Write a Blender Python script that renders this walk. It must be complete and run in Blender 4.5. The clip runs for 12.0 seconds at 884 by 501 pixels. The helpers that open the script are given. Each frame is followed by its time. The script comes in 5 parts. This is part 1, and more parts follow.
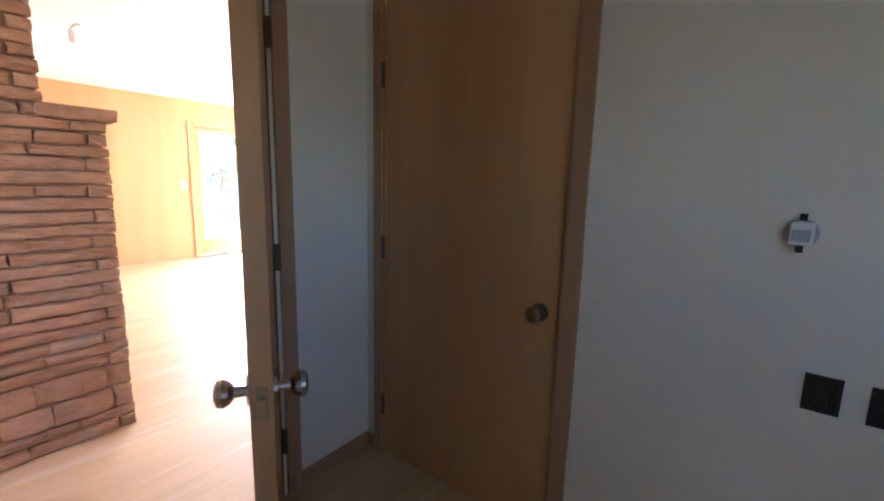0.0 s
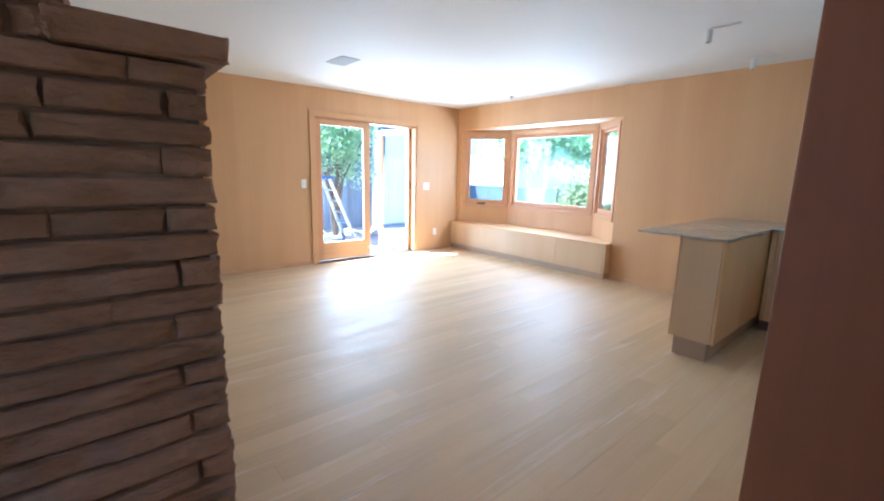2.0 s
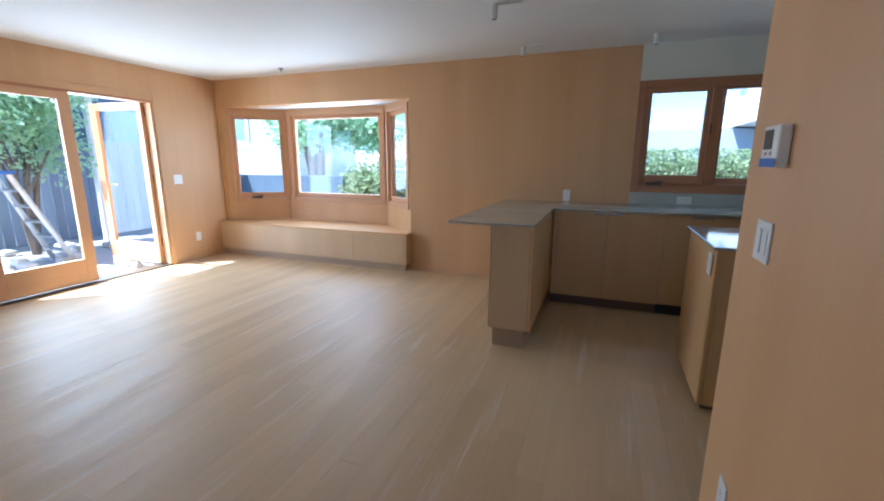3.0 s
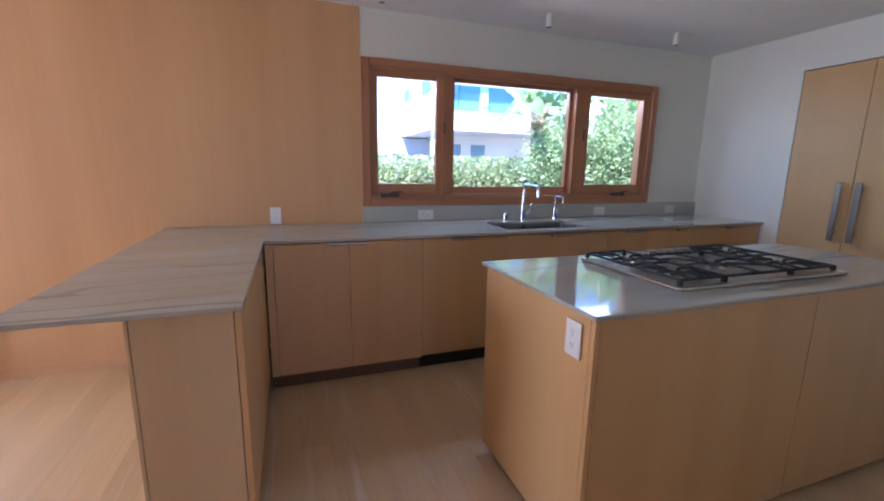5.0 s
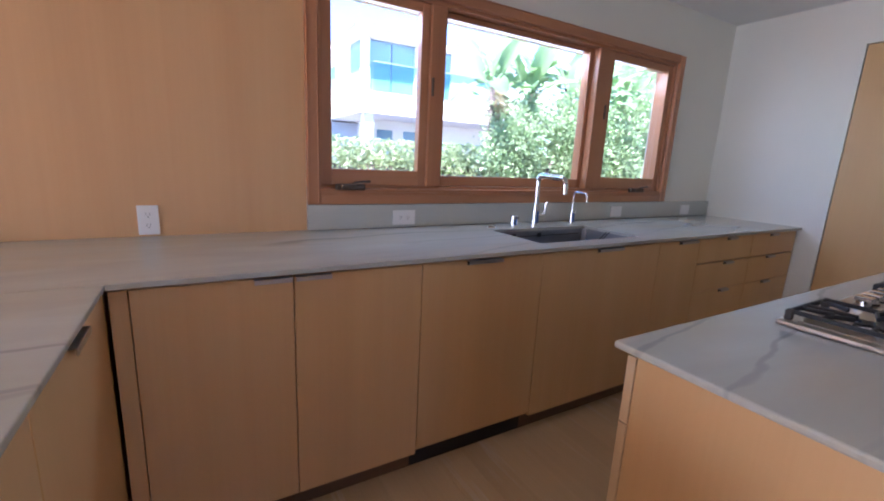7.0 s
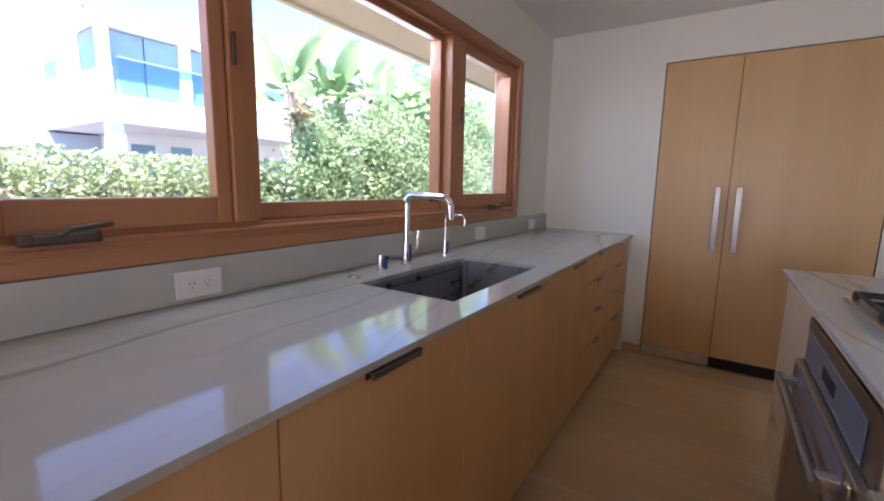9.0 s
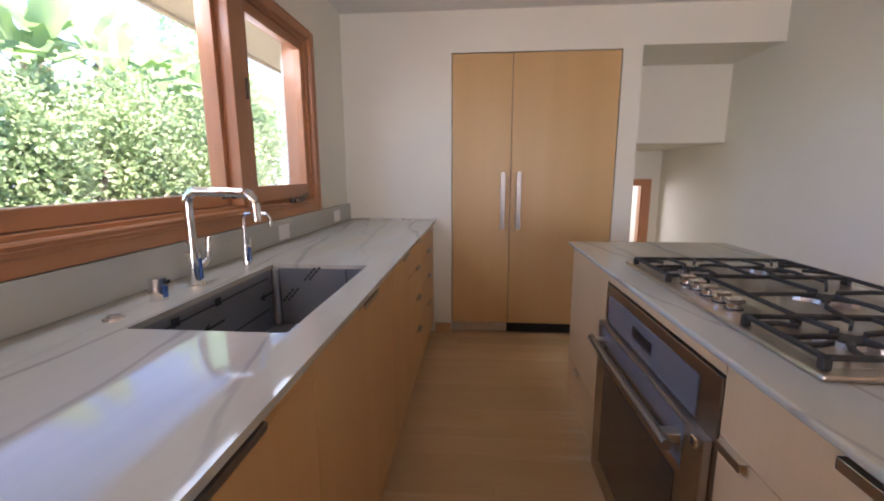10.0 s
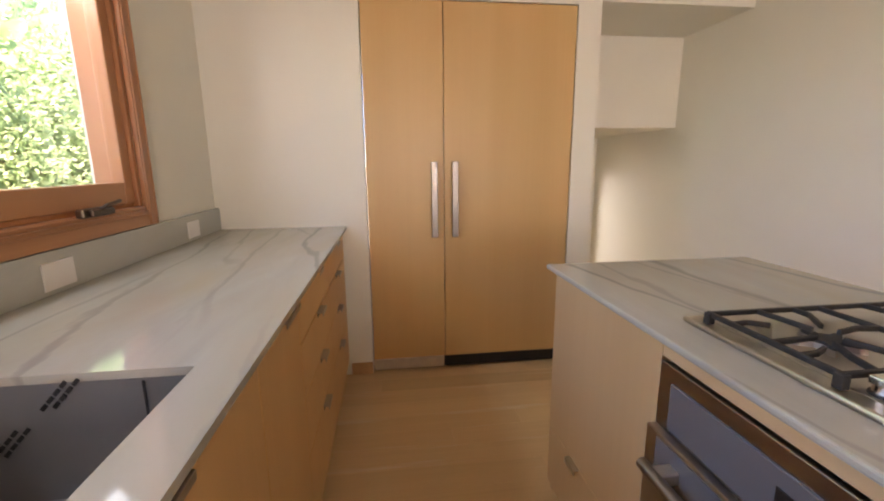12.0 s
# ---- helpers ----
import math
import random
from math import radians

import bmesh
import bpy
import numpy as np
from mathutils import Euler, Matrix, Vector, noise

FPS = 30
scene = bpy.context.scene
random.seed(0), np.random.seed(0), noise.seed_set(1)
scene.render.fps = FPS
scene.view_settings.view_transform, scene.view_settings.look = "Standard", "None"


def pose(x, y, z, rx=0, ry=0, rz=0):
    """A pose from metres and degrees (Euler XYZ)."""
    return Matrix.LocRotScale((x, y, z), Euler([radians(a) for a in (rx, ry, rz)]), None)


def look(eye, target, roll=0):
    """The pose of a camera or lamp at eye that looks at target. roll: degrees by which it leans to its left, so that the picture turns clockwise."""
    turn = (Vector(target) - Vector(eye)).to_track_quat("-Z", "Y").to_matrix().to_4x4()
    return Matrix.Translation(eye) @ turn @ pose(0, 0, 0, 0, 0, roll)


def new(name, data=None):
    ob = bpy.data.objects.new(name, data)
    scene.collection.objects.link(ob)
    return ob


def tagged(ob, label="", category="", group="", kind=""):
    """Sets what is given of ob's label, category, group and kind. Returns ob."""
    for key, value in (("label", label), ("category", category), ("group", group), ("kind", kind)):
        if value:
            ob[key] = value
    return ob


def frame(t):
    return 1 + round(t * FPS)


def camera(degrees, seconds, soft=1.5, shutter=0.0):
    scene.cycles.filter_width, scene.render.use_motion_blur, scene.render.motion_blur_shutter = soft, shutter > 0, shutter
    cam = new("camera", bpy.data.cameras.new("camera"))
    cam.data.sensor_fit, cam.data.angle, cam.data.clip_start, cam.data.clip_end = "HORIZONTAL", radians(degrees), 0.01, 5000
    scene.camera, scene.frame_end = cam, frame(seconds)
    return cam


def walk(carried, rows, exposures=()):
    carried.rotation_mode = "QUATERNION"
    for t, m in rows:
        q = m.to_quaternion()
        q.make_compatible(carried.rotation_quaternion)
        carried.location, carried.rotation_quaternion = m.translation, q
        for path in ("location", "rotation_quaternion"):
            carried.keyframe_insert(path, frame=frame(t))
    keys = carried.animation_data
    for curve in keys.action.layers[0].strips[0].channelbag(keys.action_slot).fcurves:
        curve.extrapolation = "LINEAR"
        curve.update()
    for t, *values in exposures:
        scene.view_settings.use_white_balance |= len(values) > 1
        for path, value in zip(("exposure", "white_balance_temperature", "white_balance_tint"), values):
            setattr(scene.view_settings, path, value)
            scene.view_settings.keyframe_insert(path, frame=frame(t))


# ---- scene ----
cam = camera(92.6, 12.0, soft=2.0)
PATH = [
    (0, (0.54, 0.46, 1.296), (-0.661, 2.025, 0.969), 1.4),
    (0.6, (0.099, 0.395, 1.285), (-1.33, 1.754, 0.95), 0.3),
    (1, (-0.232, 0.481, 1.311), (-1.748, 1.737, 0.956), -0.4),
    (1.5, (-0.632, 0.629, 1.317), (-2.155, 1.876, 0.958), 0.3),
    (2, (-0.93, 0.888, 1.32), (-2.424, 2.167, 0.955), 1.3),
    (2.5, (-1.235, 1.126, 1.325), (-2.419, 2.683, 0.908), 1.8),
    (3, (-1.409, 1.37, 1.332), (-2.103, 3.199, 0.915), 0.2),
    (3.5, (-1.536, 1.733, 1.323), (-1.786, 3.674, 0.91), 0.9),
    (3.7, (-1.579, 1.877, 1.334), (-1.692, 3.831, 0.925), 0.6),
    (5.3, (-1.67, 3.065, 1.313), (-0.882, 4.864, 0.935), 0.8),
    (5.5, (-1.671, 3.193, 1.307), (-0.828, 4.966, 0.927), 0.7),
    (6, (-1.654, 3.506, 1.282), (-0.779, 5.26, 0.883), 1.4),
    (6.5, (-1.627, 3.785, 1.256), (-0.712, 5.513, 0.833), 2.0),
    (6.7, (-1.623, 3.895, 1.26), (-0.674, 5.604, 0.837), 2.3),
    (8.3, (-1.39, 4.487, 1.249), (-0.082, 5.967, 0.932), 4.2),
    (8.5, (-1.363, 4.624, 1.287), (0.063, 5.988, 0.963), 3.8),
    (9, (-1.275, 4.802, 1.245), (0.383, 5.879, 0.941), 1.1),
    (9.5, (-1.163, 4.922, 1.244), (0.692, 5.593, 0.918), 0.2),
    (10, (-1.103, 5.01, 1.252), (0.859, 5.17, 0.897), -0.2),
    (10.5, (-1.007, 5.033, 1.251), (0.955, 4.987, 0.866), 0.3),
    (11, (-0.775, 5.035, 1.241), (1.184, 4.951, 0.847), -0.5),
    (11.5, (-0.544, 5.05, 1.254), (1.411, 4.897, 0.861), -0.9),
    (12, (-0.294, 5.072, 1.254), (1.651, 4.832, 0.855), -0.5),
]
walk(cam, [(t, look(eye, target, roll)) for t, eye, target, roll in PATH],
     exposures=[(0, 4.85, 5600, 18), (0.5, 4.6, 5300, 14), (1.0, 4.35, 5050, 12), (1.5, 3.4, 4900, 8), (2.0, 2.85, 4800, 3), (2.5, 2.6, 4850, 3), (3.0, 2.05, 5000, 4), (3.5, 1.9, 5250, 8), (5.5, 2.9, 5450, 25), (6.5, 2.95, 5500, 25), (8.5, 2.9, 6050, 29), (9.5, 2.65, 6500, 28), (10.0, 3.05, 6900, 29), (12.0, 3.4, 8400, 28)])

# ---- world, sun ----
SUN_EL, SUN_DIR = radians(64), Vector((1.0, 0.85))
world = bpy.data.worlds.new("world")
scene.world = world
world.use_nodes = True
wt = world.node_tree
sky = wt.nodes.new("ShaderNodeTexSky")
sky.sky_type, sky.sun_disc = "NISHITA", False
sky.sun_elevation = SUN_EL
sky.air_density, sky.dust_density, sky.ozone_density = 0.65, 0.0, 6.0
sky.sun_rotation = math.atan2(-SUN_DIR.x, -SUN_DIR.y)
wt.links.new(sky.outputs[0], wt.nodes["Background"].inputs[0])
wt.nodes["Background"].inputs[1].default_value = 0.15
sun = new("sun", bpy.data.lights.new("sun", "SUN"))
sun.data.energy, sun.data.angle, sun.data.color = 5.0, radians(0.5), (1.0, 0.97, 0.92)
sd = SUN_DIR.normalized() * math.cos(SUN_EL)
sun.matrix_world = look((0, 0, 12), (sd.x, sd.y, 12 - math.sin(SUN_EL)))


def opening_lamp(name, eye, target, w, h, power, colour=(0.86, 0.93, 1.0)):
    """An area lamp at an opening, for sky light or added fill."""
    lamp = new(name, bpy.data.lights.new(name, "AREA"))
    lamp.data.shape, lamp.data.size, lamp.data.size_y = "RECTANGLE", w, h
    lamp.data.energy, lamp.data.color = power, colour
    lamp.matrix_world = look(eye, target)
    return lamp


opening_lamp("kitchen_window_sky", (0.17, 6.185, 1.93), (0.17, 3.9, 0.2), 2.4, 0.14, 1.9, (0.58, 0.78, 1.0))
opening_lamp("bay_sky", (-4.98, 6.62, 1.38), (-4.98, 0, 0.8), 1.5, 1.05, 9.5)
opening_lamp("door_sky", (-7.35, 4.25, 1.35), (0, 4.25, 0.5), 2.1, 2.0, 28)
# this window lies out of view beyond the doorway, its place is assumed
opening_lamp("passage_window_sky", (4.75, 4.05, 1.2), (4.4, 3.0, 0.6), 0.9, 1.2, 3.0)
# warm fill added to lift the jamb and stone, no known window here
opening_lamp("entry_fill", (-1.47, -1.62, 1.35), (-1.4, 1.0, 1.1), 0.8, 1.25, 0.5, (1.0, 0.9, 0.78))
# fill for the dark hall, at an unseen opening added for it
opening_lamp("hall_fill", (3.26, 0.1, 1.45), (0.5, 0.8, 1.0), 0.6, 0.5, 0.1, (1.0, 0.96, 0.88))


# ---- materials ----
def material(name, rough=0.5, metal=0.0):
    m = bpy.data.materials.new(name)
    m.use_nodes = True
    b = m.node_tree.nodes["Principled BSDF"]
    b.inputs["Roughness"].default_value, b.inputs["Metallic"].default_value = rough, metal
    return m, m.node_tree, b


def node(t, kind, **values):
    n = t.nodes.new(kind)
    for k, v in values.items():
        n.inputs[k.replace("_", " ")].default_value = v
    return n


def coords(t, scale, random_shift=0.0):
    tc, mp = t.nodes.new("ShaderNodeTexCoord"), t.nodes.new("ShaderNodeMapping")
    mp.inputs["Scale"].default_value = scale
    t.links.new(tc.outputs["Object"], mp.inputs["Vector"])
    if random_shift:
        oi, mu = t.nodes.new("ShaderNodeObjectInfo"), t.nodes.new("ShaderNodeMath")
        mu.operation = "MULTIPLY"
        mu.inputs[1].default_value = random_shift
        t.links.new(oi.outputs["Random"], mu.inputs[0])
        t.links.new(mu.outputs[0], mp.inputs["Location"])
    return mp.outputs[0]


def ramp(t, fac, stops):
    r = t.nodes.new("ShaderNodeValToRGB")
    e = r.color_ramp.elements
    while len(e) < len(stops):
        e.new(0.5)
    for el, (p, c) in zip(e, stops):
        el.position, el.color = p, (*c, 1)
    t.links.new(fac, r.inputs[0])
    return r.outputs[0]


def bump(t, b, height, strength, distance=0.002):
    n = node(t, "ShaderNodeBump", Strength=strength, Distance=distance)
    t.links.new(height, n.inputs["Height"])
    t.links.new(n.outputs[0], b.inputs["Normal"])


def mixed(t, fac, a, c):
    m = t.nodes.new("ShaderNodeMix")
    m.data_type = "RGBA"
    t.links.new(fac, m.inputs[0]) if not isinstance(fac, float) else setattr(m.inputs[0], "default_value", fac)
    for s, v in ((m.inputs[6], a), (m.inputs[7], c)):
        if isinstance(v, tuple):
            s.default_value = (*v, 1)
        else:
            t.links.new(v, s)
    return m.outputs[2]


def plain(name, col, rough=0.5, metal=0.0, vary=0.08, scale=6.0, relief=0.0):
    m, t, b = material(name, rough, metal)
    v = coords(t, (scale,) * 3)
    n = node(t, "ShaderNodeTexNoise", Scale=1.0, Detail=5.0)
    t.links.new(v, n.inputs["Vector"])
    lo, hi = tuple(c * (1 - vary) for c in col), tuple(min(1, c * (1 + vary)) for c in col)
    t.links.new(ramp(t, n.outputs["Fac"], [(0.3, lo), (0.7, hi)]), b.inputs["Base Color"])
    if relief:
        f = node(t, "ShaderNodeTexNoise", Scale=14.0, Detail=4.0)
        t.links.new(v, f.inputs["Vector"])
        bump(t, b, f.outputs["Fac"], relief)
    return m


def wood(name, light, dark, grain="z", rough=0.42, fine=90.0, random_shift=0.0, tone=0.0, ray=0.25):
    """Straight-grained timber: fine streaks along one axis, slow changes of tone across it."""
    m, t, b = material(name, rough)
    along = {"x": (1.2, fine, fine), "y": (fine, 1.2, fine), "z": (fine, fine, 1.2)}[grain]
    wide = tuple(a * 0.06 if a > 2 else 0.25 for a in along)
    n1 = node(t, "ShaderNodeTexNoise", Scale=1.0, Detail=6.0, Roughness=0.65)
    t.links.new(coords(t, along, random_shift), n1.inputs["Vector"])
    n2 = node(t, "ShaderNodeTexNoise", Scale=1.0, Detail=3.0)
    t.links.new(coords(t, wide, random_shift), n2.inputs["Vector"])
    a = t.nodes.new("ShaderNodeMath")
    a.operation = "MULTIPLY_ADD"
    a.inputs[1].default_value = ray
    t.links.new(n1.outputs["Fac"], a.inputs[0])
    s = t.nodes.new("ShaderNodeMath")
    s.operation = "MULTIPLY"
    s.inputs[1].default_value = 1 - ray
    t.links.new(n2.outputs["Fac"], s.inputs[0])
    t.links.new(s.outputs[0], a.inputs[2])
    col = ramp(t, a.outputs[0], [(0.32, dark), (0.66, light)])
    if tone:
        oi = t.nodes.new("ShaderNodeObjectInfo")
        hsv = t.nodes.new("ShaderNodeHueSaturation")
        mr = node(t, "ShaderNodeMapRange")
        mr.inputs["To Min"].default_value, mr.inputs["To Max"].default_value = 1 - tone, 1 + tone
        t.links.new(oi.outputs["Random"], mr.inputs["Value"])
        t.links.new(mr.outputs[0], hsv.inputs["Value"])
        t.links.new(col, hsv.inputs["Color"])
        col = hsv.outputs[0]
    t.links.new(col, b.inputs["Base Color"])
    bump(t, b, n1.outputs["Fac"], 0.12, 0.001)
    return m


def quartzite(name, base, vein, warm, rough=0.07):
    """Pale cloudy stone with warm stains and thin grey veins that run askew."""
    m, t, b = material(name, rough)
    v = coords(t, (0.55, 2.2, 1.6))
    n = node(t, "ShaderNodeTexNoise", Scale=2.2, Detail=7.0, Roughness=0.6, Distortion=1.3)
    t.links.new(v, n.inputs["Vector"])
    big = node(t, "ShaderNodeTexNoise", Scale=1.1, Detail=3.0, Distortion=0.6)
    t.links.new(v, big.inputs["Vector"])
    cloud = ramp(t, n.outputs["Fac"], [(0.3, tuple(c * 0.86 for c in base)), (0.7, base)])
    stain = ramp(t, big.outputs["Fac"], [(0.46, (0, 0, 0)), (0.72, (0.75, 0.75, 0.75))])
    col = mixed(t, stain, cloud, warm)
    for scale, turn, power in ((0.5, 74, 0.75), (0.8, 60, 0.55)):
        mp = t.nodes.new("ShaderNodeMapping")
        mp.inputs["Rotation"].default_value = (0, 0, radians(turn))
        t.links.new(v, mp.inputs["Vector"])
        w = node(t, "ShaderNodeTexWave", Scale=scale, Distortion=7.0, Detail=5.0)
        w.inputs["Detail Scale"].default_value = 1.6
        t.links.new(mp.outputs[0], w.inputs["Vector"])
        line = ramp(t, w.outputs["Fac"], [(0.0, (0, 0, 0)), (0.975, (0.03, 0.03, 0.03)), (0.999, (power,) * 3)])
        patch = node(t, "ShaderNodeTexNoise", Scale=0.8, Detail=2.0)
        t.links.new(mp.outputs[0], patch.inputs["Vector"])
        some = t.nodes.new("ShaderNodeMix")
        some.data_type, some.blend_type = "RGBA", "MULTIPLY"
        some.inputs[0].default_value = 1.0
        t.links.new(line, some.inputs[6])
        t.links.new(ramp(t, patch.outputs["Fac"], [(0.42, (0, 0, 0)), (0.58, (1, 1, 1))]), some.inputs[7])
        col = mixed(t, some.outputs[2], col, vein)
    t.links.new(col, b.inputs["Base Color"])
    b.inputs["Specular IOR Level"].default_value = 0.34
    return m


def glass(name, tint=(1, 1, 1)):
    m = bpy.data.materials.new(name)
    m.use_nodes = True
    t = m.node_tree
    t.nodes.clear()
    out, mix = t.nodes.new("ShaderNodeOutputMaterial"), t.nodes.new("ShaderNodeMixShader")
    tr, gl, lw_ = t.nodes.new("ShaderNodeBsdfTransparent"), t.nodes.new("ShaderNodeBsdfGlossy"), t.nodes.new("ShaderNodeLayerWeight")
    tr.inputs[0].default_value, gl.inputs["Roughness"].default_value = (*tint, 1), 0.01
    pw, sc = t.nodes.new("ShaderNodeMath"), t.nodes.new("ShaderNodeMath")
    pw.operation, pw.inputs[1].default_value = "POWER", 5.0
    sc.operation, sc.inputs[1].default_value, sc.inputs[2].default_value = "MULTIPLY_ADD", 0.7, 0.03
    t.links.new(lw_.outputs["Facing"], pw.inputs[0])
    t.links.new(pw.outputs[0], sc.inputs[0])
    for a, c in ((sc.outputs[0], mix.inputs[0]), (tr.outputs[0], mix.inputs[1]), (gl.outputs[0], mix.inputs[2]), (mix.outputs[0], out.inputs[0])):
        t.links.new(a, c)
    return m


def leafy(name, lo, hi, rough=0.5):
    """Foliage: each leaf its own tone, with some light through it."""
    m, t, b = material(name, rough)
    g = t.nodes.new("ShaderNodeNewGeometry")
    patch = node(t, "ShaderNodeTexNoise", Scale=2.6, Detail=3.0)
    t.links.new(g.outputs["Position"], patch.inputs["Vector"])
    young = ramp(t, patch.outputs["Fac"], [(0.36, (0.5, 0.58, 0.5)), (0.62, (1.0, 1.0, 0.9))])
    mul = t.nodes.new("ShaderNodeMix")
    mul.data_type, mul.blend_type = "RGBA", "MULTIPLY"
    mul.inputs[0].default_value = 1.0
    t.links.new(ramp(t, g.outputs["Random Per Island"], [(0.0, lo), (1.0, hi)]), mul.inputs[6])
    t.links.new(young, mul.inputs[7])
    t.links.new(mul.outputs[2], b.inputs["Base Color"])
    out = t.nodes["Material Output"]
    mix, tl = t.nodes.new("ShaderNodeMixShader"), t.nodes.new("ShaderNodeBsdfTranslucent")
    mix.inputs[0].default_value = 0.42
    tl.inputs[0].default_value = (*(min(1, c * 1.6) for c in hi), 1)
    t.links.new(b.outputs[0], mix.inputs[1])
    t.links.new(tl.outputs[0], mix.inputs[2])
    t.links.new(mix.outputs[0], out.inputs[0])
    return m


def stone_mat(name):
    m, t, b = material(name, 0.85)
    oi = t.nodes.new("ShaderNodeObjectInfo")
    c1 = ramp(t, oi.outputs["Random"], [(0.0, (0.33, 0.212, 0.137)), (0.45, (0.375, 0.245, 0.163)), (0.95, (0.405, 0.272, 0.188)), (1.0, (0.47, 0.35, 0.26))])
    v = coords(t, (11, 11, 20), 40.0)
    n = node(t, "ShaderNodeTexNoise", Scale=1.0, Detail=8.0, Roughness=0.65)
    t.links.new(v, n.inputs["Vector"])
    shade = ramp(t, n.outputs["Fac"], [(0.25, (0.72, 0.70, 0.68)), (0.5, (0.98, 0.96, 0.94)), (0.75, (1.2, 1.15, 1.08))])
    mm = t.nodes.new("ShaderNodeMix")
    mm.data_type, mm.blend_type = "RGBA", "MULTIPLY"
    mm.inputs[0].default_value = 1.0
    t.links.new(c1, mm.inputs[6])
    t.links.new(shade, mm.inputs[7])
    t.links.new(mm.outputs[2], b.inputs["Base Color"])
    b.inputs["Specular IOR Level"].default_value = 0.15
    bump(t, b, n.outputs["Fac"], 1.0, 0.03)
    return m


FIR_PANEL = wood("fir_panelling", (0.66, 0.395, 0.186), (0.595, 0.332, 0.145), "z", 0.5, 60)
FIR_PANEL_X = wood("fir_edge_x", (0.66, 0.40, 0.215), (0.55, 0.305, 0.15), "x", 0.5, 60)
FIR_TRIM_Z = wood("fir_trim_upright", (0.52, 0.245, 0.115), (0.38, 0.155, 0.065), "z", 0.35, 70)
FIR_TRIM_X = wood("fir_trim_level", (0.52, 0.245, 0.115), (0.38, 0.155, 0.065), "x", 0.35, 70)
FIR_TRIM_Y = wood("fir_trim_level_y", (0.52, 0.245, 0.115), (0.38, 0.155, 0.065), "y", 0.35, 70)
FIR_DOOR_Z = wood("fir_door_upright", (0.66, 0.37, 0.185), (0.55, 0.28, 0.125), "z", 0.4, 60)
FIR_DOOR_X = wood("fir_door_level_x", (0.66, 0.37, 0.185), (0.55, 0.28, 0.125), "x", 0.4, 60)
FIR_DOOR_Y = wood("fir_door_level", (0.68, 0.40, 0.20), (0.57, 0.305, 0.135), "y", 0.4, 60)
CAB = wood("cabinet_veneer", (0.665, 0.41, 0.186), (0.605, 0.35, 0.147), "z", 0.4, 80)
CAB_PALE = wood("cabinet_veneer_pale", (0.63, 0.44, 0.25), (0.575, 0.385, 0.208), "z", 0.42, 80)
CAB_X = wood("cabinet_veneer_level", (0.665, 0.41, 0.186), (0.605, 0.35, 0.147), "x", 0.4, 80)
FRIDGE_WOOD = wood("fridge_veneer", (0.65, 0.418, 0.185), (0.595, 0.367, 0.152), "z", 0.38, 80)
DOOR_WOOD = wood("flush_door_veneer", (0.60, 0.335, 0.14), (0.46, 0.235, 0.09), "z", 0.5, 45, ray=0.2)
CASING_DARK = wood("stained_casing", (0.46, 0.285, 0.16), (0.36, 0.205, 0.105), "z", 0.45, 60)
JAMB = wood("stained_jamb", (0.35, 0.12, 0.046), (0.25, 0.08, 0.028), "z", 0.55, 60)
for m_ in (JAMB, CASING_DARK):
    m_.node_tree.nodes["Principled BSDF"].inputs["Specular IOR Level"].default_value = 0.2
OAK = wood("oak_plank", (0.65, 0.455, 0.25), (0.56, 0.375, 0.198), "y", 0.5, 70, 30.0, 0.06, ray=0.4)
def scuffed(m):
    """Pale dusty scuffs across a floor, in the world's own axes."""
    t = m.node_tree
    b = t.nodes["Principled BSDF"]
    g, mp = t.nodes.new("ShaderNodeNewGeometry"), t.nodes.new("ShaderNodeMapping")
    mp.inputs["Rotation"].default_value = (0, 0, radians(-24))
    mp.inputs["Scale"].default_value = (7.5, 0.5, 1.0)
    t.links.new(g.outputs["Position"], mp.inputs["Vector"])
    n = node(t, "ShaderNodeTexNoise", Scale=1.6, Detail=6.0, Roughness=0.62)
    t.links.new(mp.outputs[0], n.inputs["Vector"])
    old = b.inputs["Base Color"].links[0].from_socket
    fac = ramp(t, n.outputs["Fac"], [(0.57, (0, 0, 0)), (0.70, (0.72, 0.72, 0.72))])
    t.links.new(mixed(t, fac, old, (0.72, 0.62, 0.48)), b.inputs["Base Color"])
    t.links.new(ramp(t, n.outputs["Fac"], [(0.4, (0.43, 0.43, 0.43)), (0.7, (0.58, 0.58, 0.58))]), b.inputs["Roughness"])


scuffed(OAK)
OAK.node_tree.nodes["Principled BSDF"].inputs["Specular IOR Level"].default_value = 0.42
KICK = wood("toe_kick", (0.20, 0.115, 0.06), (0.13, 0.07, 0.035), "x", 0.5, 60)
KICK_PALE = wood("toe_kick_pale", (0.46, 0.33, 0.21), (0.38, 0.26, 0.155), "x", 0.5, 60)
PAINT = plain("white_wall_paint", (0.80, 0.785, 0.695), 0.6, 0, 0.025, 1.2, 0.05)
CEIL = plain("white_ceiling_paint", (0.82, 0.81, 0.78), 0.7, 0, 0.02, 1.0, 0.06)
SLAB = quartzite("white_quartzite", (0.495, 0.495, 0.445), (0.26, 0.26, 0.24), (0.45, 0.39, 0.275))
SPLASH = quartzite("grey_quartzite", (0.55, 0.56, 0.51), (0.36, 0.37, 0.34), (0.50, 0.48, 0.40), 0.14)
STONE = stone_mat("tan_ledge_stone")
MORTAR = plain("brown_mortar", (0.29, 0.205, 0.148), 0.95, 0, 0.2, 20, 0.4)
STEEL = plain("brushed_steel", (0.62, 0.60, 0.57), 0.28, 1.0, 0.06, 30)
STEEL_DARK = plain("oven_steel", (0.40, 0.37, 0.35), 0.3, 1.0, 0.06, 20)
